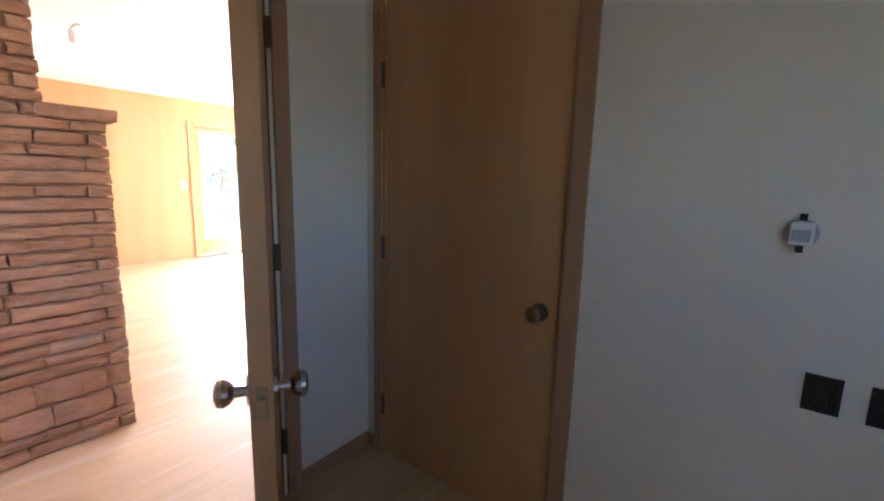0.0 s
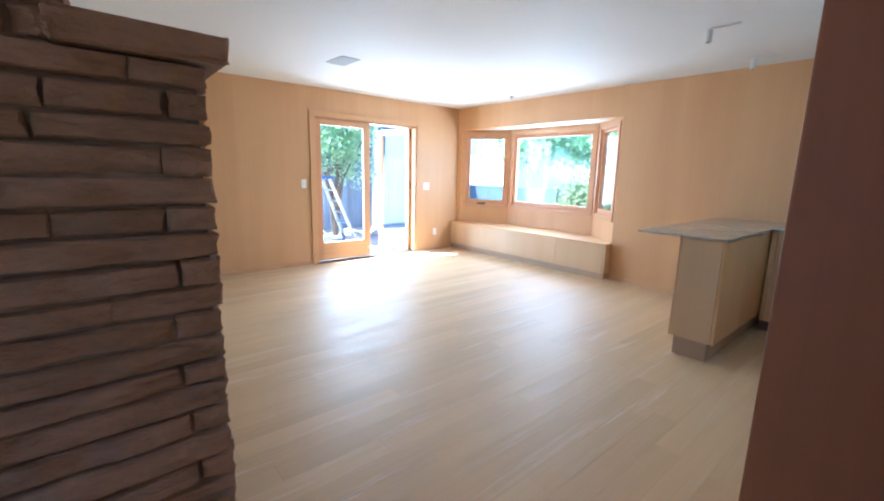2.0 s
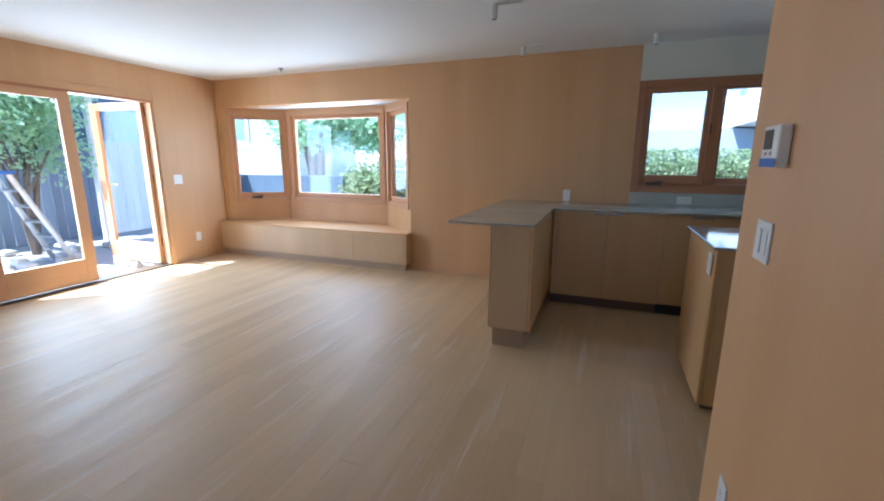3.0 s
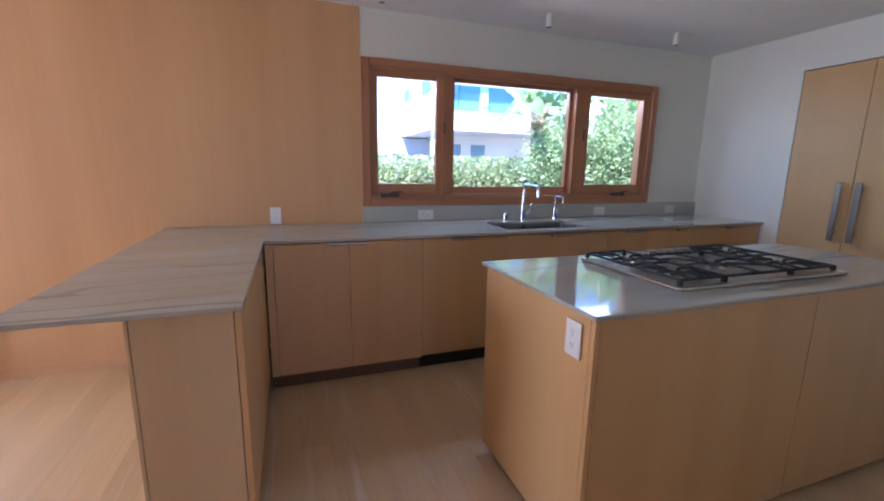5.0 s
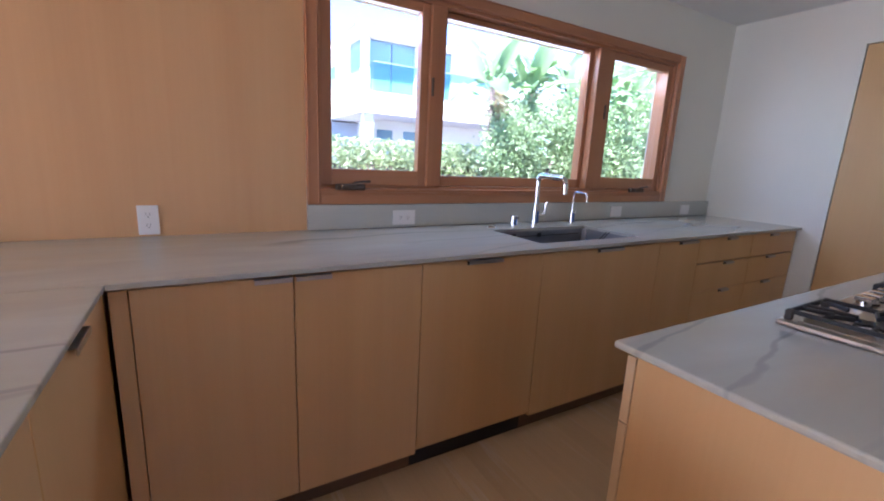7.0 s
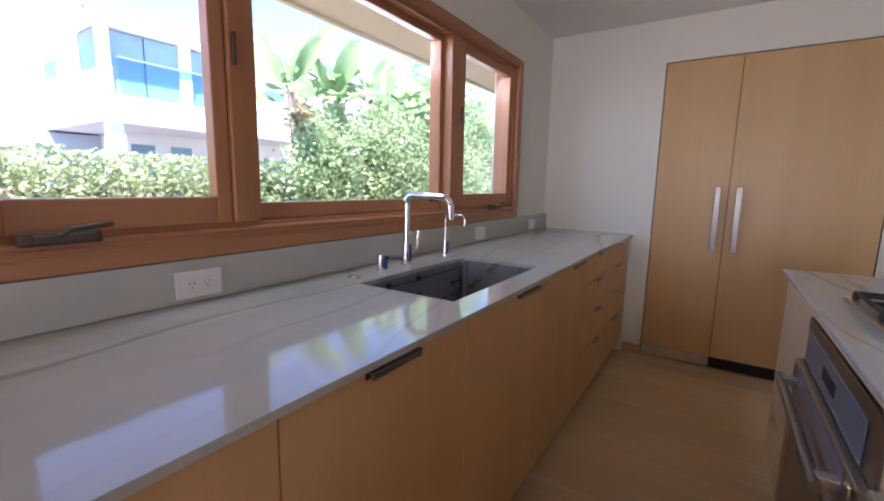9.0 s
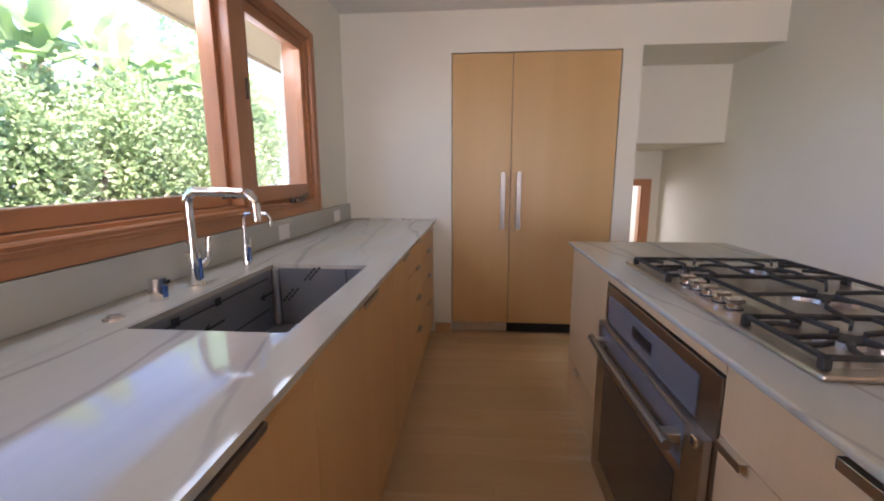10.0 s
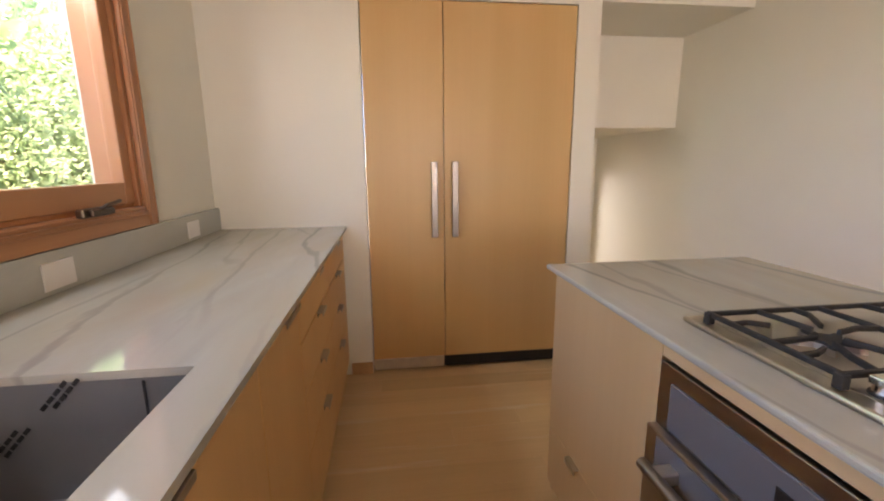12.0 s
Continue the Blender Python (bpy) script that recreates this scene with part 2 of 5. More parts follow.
HANDLE = plain("handle_steel", (0.27, 0.25, 0.23), 0.36, 1.0, 0.06, 30)
BLUE_FILM = plain("blue_protective_film", (0.05, 0.13, 0.38), 0.25, 0, 0.1, 20)
KNOB = plain("satin_knob_steel", (0.62, 0.60, 0.57), 0.2, 1.0, 0.05, 20)
TRAY = plain("cooktop_steel", (0.50, 0.46, 0.41), 0.3, 1.0, 0.06, 20)
CHROME = plain("polished_chrome", (0.80, 0.80, 0.80), 0.07, 1.0, 0.02, 4)
NICKEL = plain("satin_nickel", (0.50, 0.47, 0.43), 0.25, 1.0, 0.06, 12)
BRONZE = plain("dark_bronze", (0.13, 0.10, 0.075), 0.4, 0.8, 0.1, 12)
IRON = plain("black_cast_iron", (0.02, 0.019, 0.018), 0.6, 0.0, 0.2, 40, 0.2)
BLACK = plain("black_plastic", (0.012, 0.012, 0.013), 0.45, 0, 0.1, 10)
PLATE = plain("white_plastic", (0.80, 0.79, 0.76), 0.35, 0, 0.02, 8)
SLOT = plain("slot_grey", (0.22, 0.21, 0.20), 0.5, 0, 0.05, 8)
FILM = plain("grey_sink_film", (0.215, 0.225, 0.24), 0.3, 0.2, 0.12, 5)
FILM_PALE = plain("grey_blue_plastic", (0.42, 0.46, 0.50), 0.3, 0, 0.05, 20)
PRINT = plain("black_film_print", (0.02, 0.02, 0.022), 0.5, 0, 0.1, 5)
OVEN_FILM = plain("blue_grey_film_panel", (0.20, 0.215, 0.25), 0.24, 0.4, 0.06, 4)
OVEN_GLASS = plain("dark_oven_glass", (0.03, 0.026, 0.022), 0.06, 0, 0.1, 4)
TAPE = plain("blue_tape", (0.04, 0.13, 0.42), 0.6, 0, 0.05, 8)
SCREEN = plain("grey_screen", (0.10, 0.11, 0.11), 0.2, 0, 0.05, 8)
GLASS = glass("window_glass")
GLASS_BLUE = glass("balcony_glass", (0.75, 0.9, 0.92))
STUCCO = plain("white_stucco", (0.78, 0.76, 0.72), 0.85, 0, 0.04, 0.6, 0.1)
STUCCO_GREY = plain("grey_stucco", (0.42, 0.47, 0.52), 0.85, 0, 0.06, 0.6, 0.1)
# the garden wall's shade is darkened into this blue, the shed shares it
WALL_BLUE_SHADED = plain("slate_blue_with_shade", (0.11, 0.15, 0.20), 0.9, 0, 0.15, 1.5)
# the reflected sky is put into the base colour of these panes
HOUSE_GLASS = plain("sky_toned_house_glass", (0.20, 0.31, 0.40), 0.08, 0, 0.2, 0.5)
SOFFIT = plain("cream_soffit", (0.74, 0.66, 0.50), 0.7, 0, 0.04, 1.5)
FENCE = wood("weathered_fence", (0.27, 0.32, 0.40), (0.20, 0.24, 0.31), "z", 0.8, 25, 20.0, 0.2)
ALU = plain("aluminium", (0.55, 0.56, 0.58), 0.4, 0.9, 0.08, 5)
PAVING = plain("pale_paving", (0.42, 0.40, 0.37), 0.9, 0, 0.12, 0.8, 0.2)
SOIL = plain("ground_soil", (0.24, 0.21, 0.165), 0.95, 0, 0.2, 0.5, 0.4)
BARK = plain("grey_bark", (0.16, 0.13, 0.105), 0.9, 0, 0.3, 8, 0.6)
ASPHALT = plain("asphalt", (0.06, 0.06, 0.065), 0.9, 0, 0.15, 2, 0.2)
LEAF_HEDGE = leafy("hedge_leaves", (0.05, 0.10, 0.04), (0.36, 0.42, 0.25))
LEAF_BUSH = leafy("bush_leaves", (0.04, 0.09, 0.03), (0.36, 0.46, 0.28), 0.35)
LEAF_TREE = leafy("tree_leaves", (0.13, 0.25, 0.14), (0.48, 0.64, 0.44))
LEAF_PALM = leafy("banana_leaves", (0.08, 0.15, 0.06), (0.22, 0.33, 0.16), 0.3)
LEAF_DRY = leafy("dry_leaves", (0.22, 0.17, 0.11), (0.48, 0.42, 0.30), 0.7)


# ---- builders ----
def thing(name, at, label="", category="", group="", kind=""):
    e = new(name)
    e.location = at
    e.empty_display_size = 0.1
    return tagged(e, label, category, group, kind)


def mesh_of(name, bm, mat, smooth=False):
    me = bpy.data.meshes.new(name)
    bmesh.ops.recalc_face_normals(bm, faces=bm.faces)
    bm.to_mesh(me)
    bm.free()
    me.materials.append(mat)
    if smooth:
        for p in me.polygons:
            p.use_smooth = True
        me.set_sharp_from_angle(angle=radians(50))
    return me


def part(name, bm, mat, parent=None, label="", smooth=False):
    """One mesh object under a thing or a part, with its mesh in world metres."""
    ob = new(name, mesh_of(name, bm, mat, smooth))
    if parent is not None:
        ob.parent = parent
        if parent.type == "EMPTY":
            ob.matrix_parent_inverse = Matrix.Translation(-parent.location)
    return tagged(ob, label)


def box(bm, x0, y0, z0, x1, y1, z1, bev=0.0, seg=2, m=None):
    r = bmesh.ops.create_cube(bm, size=1.0)
    vs = r["verts"]
    bmesh.ops.scale(bm, verts=vs, vec=(abs(x1 - x0), abs(y1 - y0), abs(z1 - z0)))
    bmesh.ops.translate(bm, verts=vs, vec=((x0 + x1) / 2, (y0 + y1) / 2, (z0 + z1) / 2))
    if bev:
        es = list({e for v in vs for e in v.link_edges})
        out = bmesh.ops.bevel(bm, geom=es, offset=bev, segments=seg, affect="EDGES", profile=0.5)
        vs = list({v for f in out["faces"] for v in f.verts} | {v for v in vs if v.is_valid})
    if m is not None:
        bmesh.ops.transform(bm, matrix=m, verts=[v for v in vs if v.is_valid])
    return bm


def boxes(*rows, bev=0.0, m=None):
    bm = bmesh.new()
    for r in rows:
        box(bm, *r, bev=bev, m=m)
    return bm


def rod(bm, a, c, r0, r1=None, n=14, cap=True):
    a, c = Vector(a), Vector(c)
    d = c - a
    m = Matrix.Translation((a + c) / 2) @ d.to_track_quat("Z", "Y").to_matrix().to_4x4()
    bmesh.ops.create_cone(bm, cap_ends=cap, segments=n, radius1=r0, radius2=r0 if r1 is None else r1, depth=d.length, matrix=m)
    return bm


def pipe(bm, pts, r, n=12):
    """A tube through points, with round joints."""
    pts = [Vector(p) for p in pts]
    rings = []
    for i, p in enumerate(pts):
        d = (pts[min(i + 1, len(pts) - 1)] - pts[max(i - 1, 0)]).normalized()
        q = d.to_track_quat("Z", "Y")
        rings.append([bm.verts.new(p + q @ Vector((r * math.cos(2 * math.pi * k / n), r * math.sin(2 * math.pi * k / n), 0))) for k in range(n)])
    # keep the rings from twisting
    for i in range(1, len(rings)):
        best = min(range(n), key=lambda s: sum((rings[i][(k + s) % n].co - pts[i] - rings[i - 1][k].co + pts[i - 1]).length for k in range(n)))
        rings[i] = rings[i][best:] + rings[i][:best]
    for a, c in zip(rings, rings[1:]):
        for k in range(n):
            bm.faces.new((a[k], a[(k + 1) % n], c[(k + 1) % n], c[k]))
    bm.faces.new(rings[0])
    bm.faces.new(rings[-1])
    return bm


def arc(centre, r, a0, a1, u, v, n=8):
    c, u, v = Vector(centre), Vector(u), Vector(v)
    return [c + u * r * math.cos(radians(a0 + (a1 - a0) * i / n)) + v * r * math.sin(radians(a0 + (a1 - a0) * i / n)) for i in range(n + 1)]


def structure(name, bm, mat, label="", category=""):
    return tagged(part(name, bm, mat), label, category, kind="structure")


# ---- the shell ----
CZ = 2.395           # ceiling
NW, WW, EW = 6.01, -6.54, 2.14   # inner faces of north, west, east walls
TH = 0.16
KX0, KX1, KZ0, KZ1 = -1.108, 1.457, 1.087, 2.022     # kitchen window opening
BX0, BX1, BZ0, BZ1 = -6.455, -3.58, 0.44, 2.035    # bay opening
structure("wall_north_wood", boxes(
    (WW, NW, 0, BX0, NW + TH, CZ), (BX0, NW, 0, BX1, NW + TH, BZ0), (BX0, NW, BZ1, BX1, NW + TH, CZ), (BX1, NW, 0, -1.165, NW + TH, CZ)),
    FIR_PANEL, "fir-panelled wall with a bay window opening", "wall")
structure("wall_north_white", boxes(
    (-1.165, NW + 0.004, 0, KX0, NW + TH, CZ), (KX0, NW + 0.004, 0, KX1, NW + TH, KZ0), (KX0, NW + 0.004, KZ1, KX1, NW + TH, CZ), (KX1, NW + 0.004, 0, EW, NW + TH, CZ)),
    PAINT, "white painted kitchen wall with a window opening", "wall")
DY0, DY1, DZ1 = 3.37, 5.095, 2.02               # french door opening
NY0, NY1, NZ0, NZ1 = 0.75, 2.075, 0.945, 2.09       # niche with shelves
structure("wall_west", boxes(
    (WW - TH, 0.6, 0, WW, NY0, CZ), (WW - TH, NY0, 0, WW, NY1, NZ0), (WW - TH, NY0, NZ1, WW, NY1, CZ), (WW - TH, NY1, 0, WW, DY0, CZ),
    (WW - TH, DY0, DZ1, WW, DY1, CZ), (WW - TH, DY1, 0, WW, NW + TH, CZ), (WW - 0.30, NY0 - 0.02, NZ0 - 0.02, WW - 0.28, NY1 + 0.02, NZ1 + 0.02)),
    FIR_PANEL, "fir-panelled wall with glazed doors and a shelf niche", "wall")
# wall between hall and living room, with the doorway; the living side is panelled
HX0, HX1 = -1.0, -0.895
OY0, OY1, OZ1 = 0.492, 1.31, 2.06
CORNER = 2.93
structure("wall_hall_west", boxes(
    (HX0 + 0.012, -1.6, 0, HX1, OY0, CZ), (HX0 + 0.012, OY0, OZ1, HX1, OY1, CZ), (HX0 + 0.012, OY1, 0, HX1, CORNER - 0.012, CZ)), PAINT, "white painted hall wall beside an open door", "wall")
structure("wall_hall_panelling", boxes(
    (HX0, OY1, 0, HX0 + 0.012, CORNER, CZ), (HX0, OY0, OZ1, HX0 + 0.012, OY1, CZ), (HX0, -1.6, 0, HX0 + 0.012, OY0, CZ)), FIR_PANEL, "fir panelling on the living side of the hall wall", "wall")
CDX0, CDX1, CLY = -0.797, 0.045, 1.768             # closet door
structure("wall_closet", boxes(
    (HX1, CLY, 0, CDX0, CLY + 0.11, CZ), (CDX0, CLY, 2.04, CDX1, CLY + 0.11, CZ), (CDX1, CLY, 0, 3.2, CLY + 0.11, CZ)), PAINT, "white painted wall with a flush closet door", "wall")
structure("wall_closet_back", boxes((HX1, 2.3, 0, 0.6, 2.34, CZ)), PAINT, "plain white closet back wall", "wall")
structure("wall_south_kitchen", boxes((HX0 + 0.012, CORNER - 0.11, 0, 4.6, CORNER, CZ)), PAINT, "plain white painted kitchen wall", "wall")
# the two openings are unseen and made up for the fill lamps
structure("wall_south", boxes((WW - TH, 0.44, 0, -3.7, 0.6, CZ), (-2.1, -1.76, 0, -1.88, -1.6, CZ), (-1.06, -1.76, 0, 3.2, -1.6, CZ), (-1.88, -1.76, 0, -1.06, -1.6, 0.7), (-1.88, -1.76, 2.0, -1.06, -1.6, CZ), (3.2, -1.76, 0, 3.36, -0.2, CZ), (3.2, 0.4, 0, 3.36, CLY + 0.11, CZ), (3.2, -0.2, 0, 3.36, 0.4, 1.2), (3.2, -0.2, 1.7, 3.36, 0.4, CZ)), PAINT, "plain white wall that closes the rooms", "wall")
FY0, FY1, FZ0, FZ1 = 4.003, 5.197, 0.0, 2.108     # fridge
PY0, PZ1 = 3.863, 2.132                           # passage beside it
structure("wall_east", boxes(
    (EW, FY1 + 0.004, 0, EW + 0.12, NW + TH, CZ), (EW, FY0 - 0.004, FZ1 + 0.004, EW + 0.12, FY1 + 0.004, CZ), (EW, PY0, 0, EW + 0.75, FY0 - 0.004, CZ),
    (EW, CORNER, PZ1, EW + 0.60, PY0, CZ)), PAINT, "white painted wall round the built-in refrigerator", "wall")
structure("passage_bulkhead", boxes((2.745, CORNER, 1.507, 4.0, PY0, PZ1)), PAINT, "white boxed-in bulkhead hanging in the passage", "bulkhead")
structure("passage_end_wall", boxes((3.95, CORNER, -0.6, 4.05, 3.11, 1.507), (3.95, 3.11, 1.115, 4.05, PY0, 1.507)), PAINT, "white wall with a doorway at the passage end", "wall")
structure("passage_door_casing", boxes((3.93, 3.03, -0.6, 3.95, 3.11, 1.115), (3.93, 3.03, 1.115, 3.95, PY0, 1.19), (3.952, 3.11, -0.6, 4.05, 3.13, 1.113)), FIR_TRIM_Z, "fir casing round the passage doorway", "casing")
structure("passage_far_wall", boxes((5.4, 2.0, -0.6, 5.5, 5.0, CZ), (EW + 0.75, PY0 + 0.15, -0.6, 4.2, PY0 + 0.3, CZ), (4.2, PY0 + 0.15, 1.9, 5.4, PY0 + 0.3, CZ), (4.05, 2.6, -0.6, 5.4, 2.79, CZ)), PAINT, "plain white wall beyond the passage", "wall")
structure("ceiling", boxes((WW - TH, -1.76, CZ, 5.5, NW + TH, CZ + 0.14)), CEIL, "smooth white painted ceiling", "ceiling")
structure("roof", boxes((WW - TH, -1.9, CZ + 0.15, 5.6, NW + TH, CZ + 0.4)), STUCCO_GREY, "flat roof slab over the house", "roof")
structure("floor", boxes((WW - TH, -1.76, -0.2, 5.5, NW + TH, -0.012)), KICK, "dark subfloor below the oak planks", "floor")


def baseboard(name, *rows):
    return structure(name, boxes(*rows, bev=0.003), FIR_PANEL_X, "low wooden baseboard along the wall", "baseboard")


baseboard("baseboard", (WW, NY1 - 1.4, 0, WW + 0.012, DY0 - 0.075, 0.045), (WW, DY1 + 0.075, 0, WW + 0.012, 5.90, 0.045))
baseboard("baseboard", (BX1, NW - 0.012, 0, -2.2, NW, 0.045))
baseboard("baseboard", (EW - 0.012, FY1 + 0.006, 0, EW, 5.33, 0.075))
structure("baseboard", boxes((HX1, OY1 + 0.078, 0, HX1 + 0.012, CLY - 0.012, 0.07), (HX1, CLY - 0.012, 0, CDX0 - 0.05, CLY, 0.07), (CDX1 + 0.06, CLY - 0.012, 0, 3.2, CLY, 0.07), bev=0.002), CASING_DARK, "dark stained hall baseboard", "baseboard")


# ---- windows ----
def sash(parent, m, x0, x1, z0, z1, y0, mat_z, mat_x, rail=0.055, low=0.07):
    """A glazed sash in a frame's own axes: stiles, rails and pane."""
    for a, c in ((x0, x0 + rail), (x1 - rail, x1)):
        part("stile", boxes((a, y0, z0, c, y0 + 0.045, z1), bev=0.004, m=m), mat_z, parent)
    part("top_rail", boxes((x0 + rail, y0 + 0.001, z1 - rail, x1 - rail, y0 + 0.044, z1), bev=0.004, m=m), mat_x, parent)
    part("bottom_rail", boxes((x0 + rail, y0 + 0.001, z0, x1 - rail, y0 + 0.044, z0 + low), bev=0.004, m=m), mat_x, parent)
    p = part("pane", boxes((x0 + rail, y0 + 0.018, z0 + low, x1 - rail, y0 + 0.024, z1 - rail), m=m), GLASS, parent)
    p.visible_shadow = False
    return p


def crank(parent, m, x, z, y0=0.0, turn=1):
    """Folding crank of a casement window."""
    bm = boxes((x - 0.072, y0 - 0.022, z - 0.016, x + 0.072, y0 + 0.004, z + 0.012), bev=0.006, m=m)
    box(bm, x - 0.05, y0 - 0.034, z - 0.013, x + 0.06, y0 - 0.020, z + 0.008, bev=0.005, m=m)
    body = part("crank", bm, BRONZE, parent, "dark bronze folding crank")
    bm = bmesh.new()
    pipe(bm, [m @ Vector(p) for p in ((x - 0.005 * turn, y0 - 0.03, z + 0.006), (x + 0.012 * turn, y0 - 0.038, z + 0.018), (x + 0.05 * turn, y0 - 0.04, z + 0.022), (x + 0.088 * turn, y0 - 0.034, z + 0.026))], 0.0065, 8)
    part("crank_handle", bm, BRONZE, body)


# kitchen window: three lights
kw = tagged(thing("window_1", (0.17, NW, KZ0), "three-light fir window over the kitchen sink", "window"), kind="structure")
I4 = Matrix.Identity(4)
CX0, CX1, CZ0, CZ1 = -1.165, 1.514, 1.034, 2.074
part("casing", boxes((CX0, NW - 0.02, CZ0, KX0 + 0.002, NW, CZ1), bev=0.004), FIR_TRIM_Z, kw)
part("casing", boxes((KX1 - 0.002, NW - 0.02, CZ0, CX1, NW, CZ1), bev=0.004), FIR_TRIM_Z, kw)
part("casing", boxes((KX0 + 0.002, NW - 0.019, CZ1 - 0.055, KX1 - 0.002, NW, CZ1), bev=0.004), FIR_TRIM_X, kw)
part("window_sill", boxes((KX0 + 0.002, NW - 0.019, CZ0, KX1 - 0.002, NW, CZ0 + 0.055), (KX0 + 0.004, NW - 0.012, CZ0 + 0.055, KX1 - 0.004, NW + 0.02, CZ0 + 0.075), bev=0.004), FIR_TRIM_X, kw)
part("window_frame", boxes((KX0, NW, KZ0, KX0 + 0.02, NW + 0.14, KZ1), (KX1 - 0.02, NW, KZ0, KX1, NW + 0.14, KZ1), bev=0.002), FIR_TRIM_Z, kw)
part("window_frame", boxes((KX0 + 0.02, NW, KZ1 - 0.02, KX1 - 0.02, NW + 0.14, KZ1), (KX0 + 0.02, NW + 0.021, KZ0, KX1 - 0.02, NW + 0.14, KZ0 + 0.035), bev=0.002), FIR_TRIM_X, kw)
for z_, d_ in ((CZ0 + 0.041, 0.0245), (CZ0 + 0.0535, 0.0225), (CZ0 + 0.066, 0.0165), (CZ1 - 0.052, 0.0235), (CZ1 - 0.006, 0.0245)):
    part("bead", boxes((KX0 + 0.003, NW - d_, z_, KX1 - 0.003, NW - 0.011, z_ + 0.005), bev=0.0015), FIR_TRIM_X, kw)
for x_ in (CX0 + 0.004, KX0 - 0.008, KX1 + 0.004, CX1 - 0.009):
    part("bead", boxes((x_, NW - 0.0245, CZ0 + 0.002, x_ + 0.005, NW - 0.019, CZ1 - 0.002), bev=0.0015), FIR_TRIM_Z, kw)
for a, c in ((-0.55, -0.465), (0.65, 0.757)):
    part("mullion", boxes((a, NW - 0.002, KZ0 + 0.035, c, NW + 0.14, KZ1 - 0.02), bev=0.005), FIR_TRIM_Z, kw)
sash(kw, I4, KX0 + 0.0202, -0.552, KZ0 + 0.0355, KZ1 - 0.0205, NW + 0.012, FIR_TRIM_Z, FIR_TRIM_X, 0.045, 0.078)
sash(kw, I4, -0.463, 0.648, KZ0 + 0.037, KZ1 - 0.022, NW + 0.05, FIR_TRIM_Z, FIR_TRIM_X, 0.03, 0.055)
sash(kw, I4, 0.759, KX1 - 0.0202, KZ0 + 0.0355, KZ1 - 0.0205, NW + 0.012, FIR_TRIM_Z, FIR_TRIM_X, 0.05, 0.078)
crank(kw, I4, -0.965, KZ0 + 0.032, NW - 0.012)
crank(kw, I4, 1.155, KZ0 + 0.032, NW - 0.012)
for x, z in ((-0.535, 1.62), (0.745, 1.62)):
    part("latch", boxes((x - 0.006, NW - 0.012, z - 0.045, x + 0.006, NW, z + 0.045), bev=0.003), BRONZE, kw)

# bay: seat, angled sides, three windows
SEAT_Z, SEAT_Y = 0.468, 5.872
BKY = 6.47
BLX, BRX = -5.75, -4.14


def flat_quad(bm, pts, thick):
    """A slab of given thickness below a polygon."""
    top = [bm.verts.new(p) for p in pts]
    low = [bm.verts.new(Vector(p) - Vector((0, 0, thick))) for p in pts]
    bm.faces.new(top)
    bm.faces.new(low[::-1])
    for i in range(len(pts)):
        j = (i + 1) % len(pts)
        bm.faces.new((top[i], low[i], low[j], top[j]))
    return bm


bay_poly = [(BX0, SEAT_Y + 0.03, SEAT_Z), (BX1, SEAT_Y + 0.03, SEAT_Z), (BX1, NW + 0.001, SEAT_Z), (BRX, BKY, SEAT_Z), (BLX, BKY, SEAT_Z), (BX0, NW + 0.001, SEAT_Z)]
bench = thing("window_seat", (-5.05, 5.95, 0), "built-in wooden window seat in the bay", "bench")
part("seat", flat_quad(bmesh.new(), [(BX0 - 0.08, SEAT_Y, SEAT_Z), (BX1, SEAT_Y, SEAT_Z)] + bay_poly[2:5] + [(BX0, NW + 0.001, SEAT_Z), (BX0 - 0.08, NW - 0.002, SEAT_Z)], 0.022), CAB_X, bench)
for a, c in ((BX0 - 0.08, -4.32), (-4.317, BX1 - 0.03)):
    part("front_panel", boxes((a, SEAT_Y + 0.004, 0.085, c - 0.003, SEAT_Y + 0.022, SEAT_Z - 0.026), bev=0.002), CAB_PALE, bench)
part("end_panel", boxes((BX1 - 0.028, SEAT_Y + 0.004, 0.085, BX1, NW - 0.002, SEAT_Z - 0.024), bev=0.002), CAB_PALE, bench)
part("toe_kick", boxes((BX0 - 0.08, SEAT_Y + 0.03, 0, BX1 - 0.02, SEAT_Y + 0.045, 0.083)), KICK_PALE, bench)
structure("bay_ceiling", flat_quad(bmesh.new(), [(BX0, NW + 0.004, BZ1 + 0.02), (BX1, NW + 0.004, BZ1 + 0.02), (BRX, BKY, BZ1 + 0.02), (BLX, BKY, BZ1 + 0.02)], 0.02), CEIL, "white bay ceiling", "ceiling")
structure("bay_roof", flat_quad(bmesh.new(), [(BX0 - 0.3, NW + TH + 0.002, BZ1 + 0.2), (BX1 + 0.3, NW + TH + 0.002, BZ1 + 0.2), (BRX + 0.2, BKY + 0.25, BZ1 + 0.12), (BLX - 0.2, BKY + 0.25, BZ1 + 0.12)], 0.08), STUCCO, "small roof over the bay", "roof")


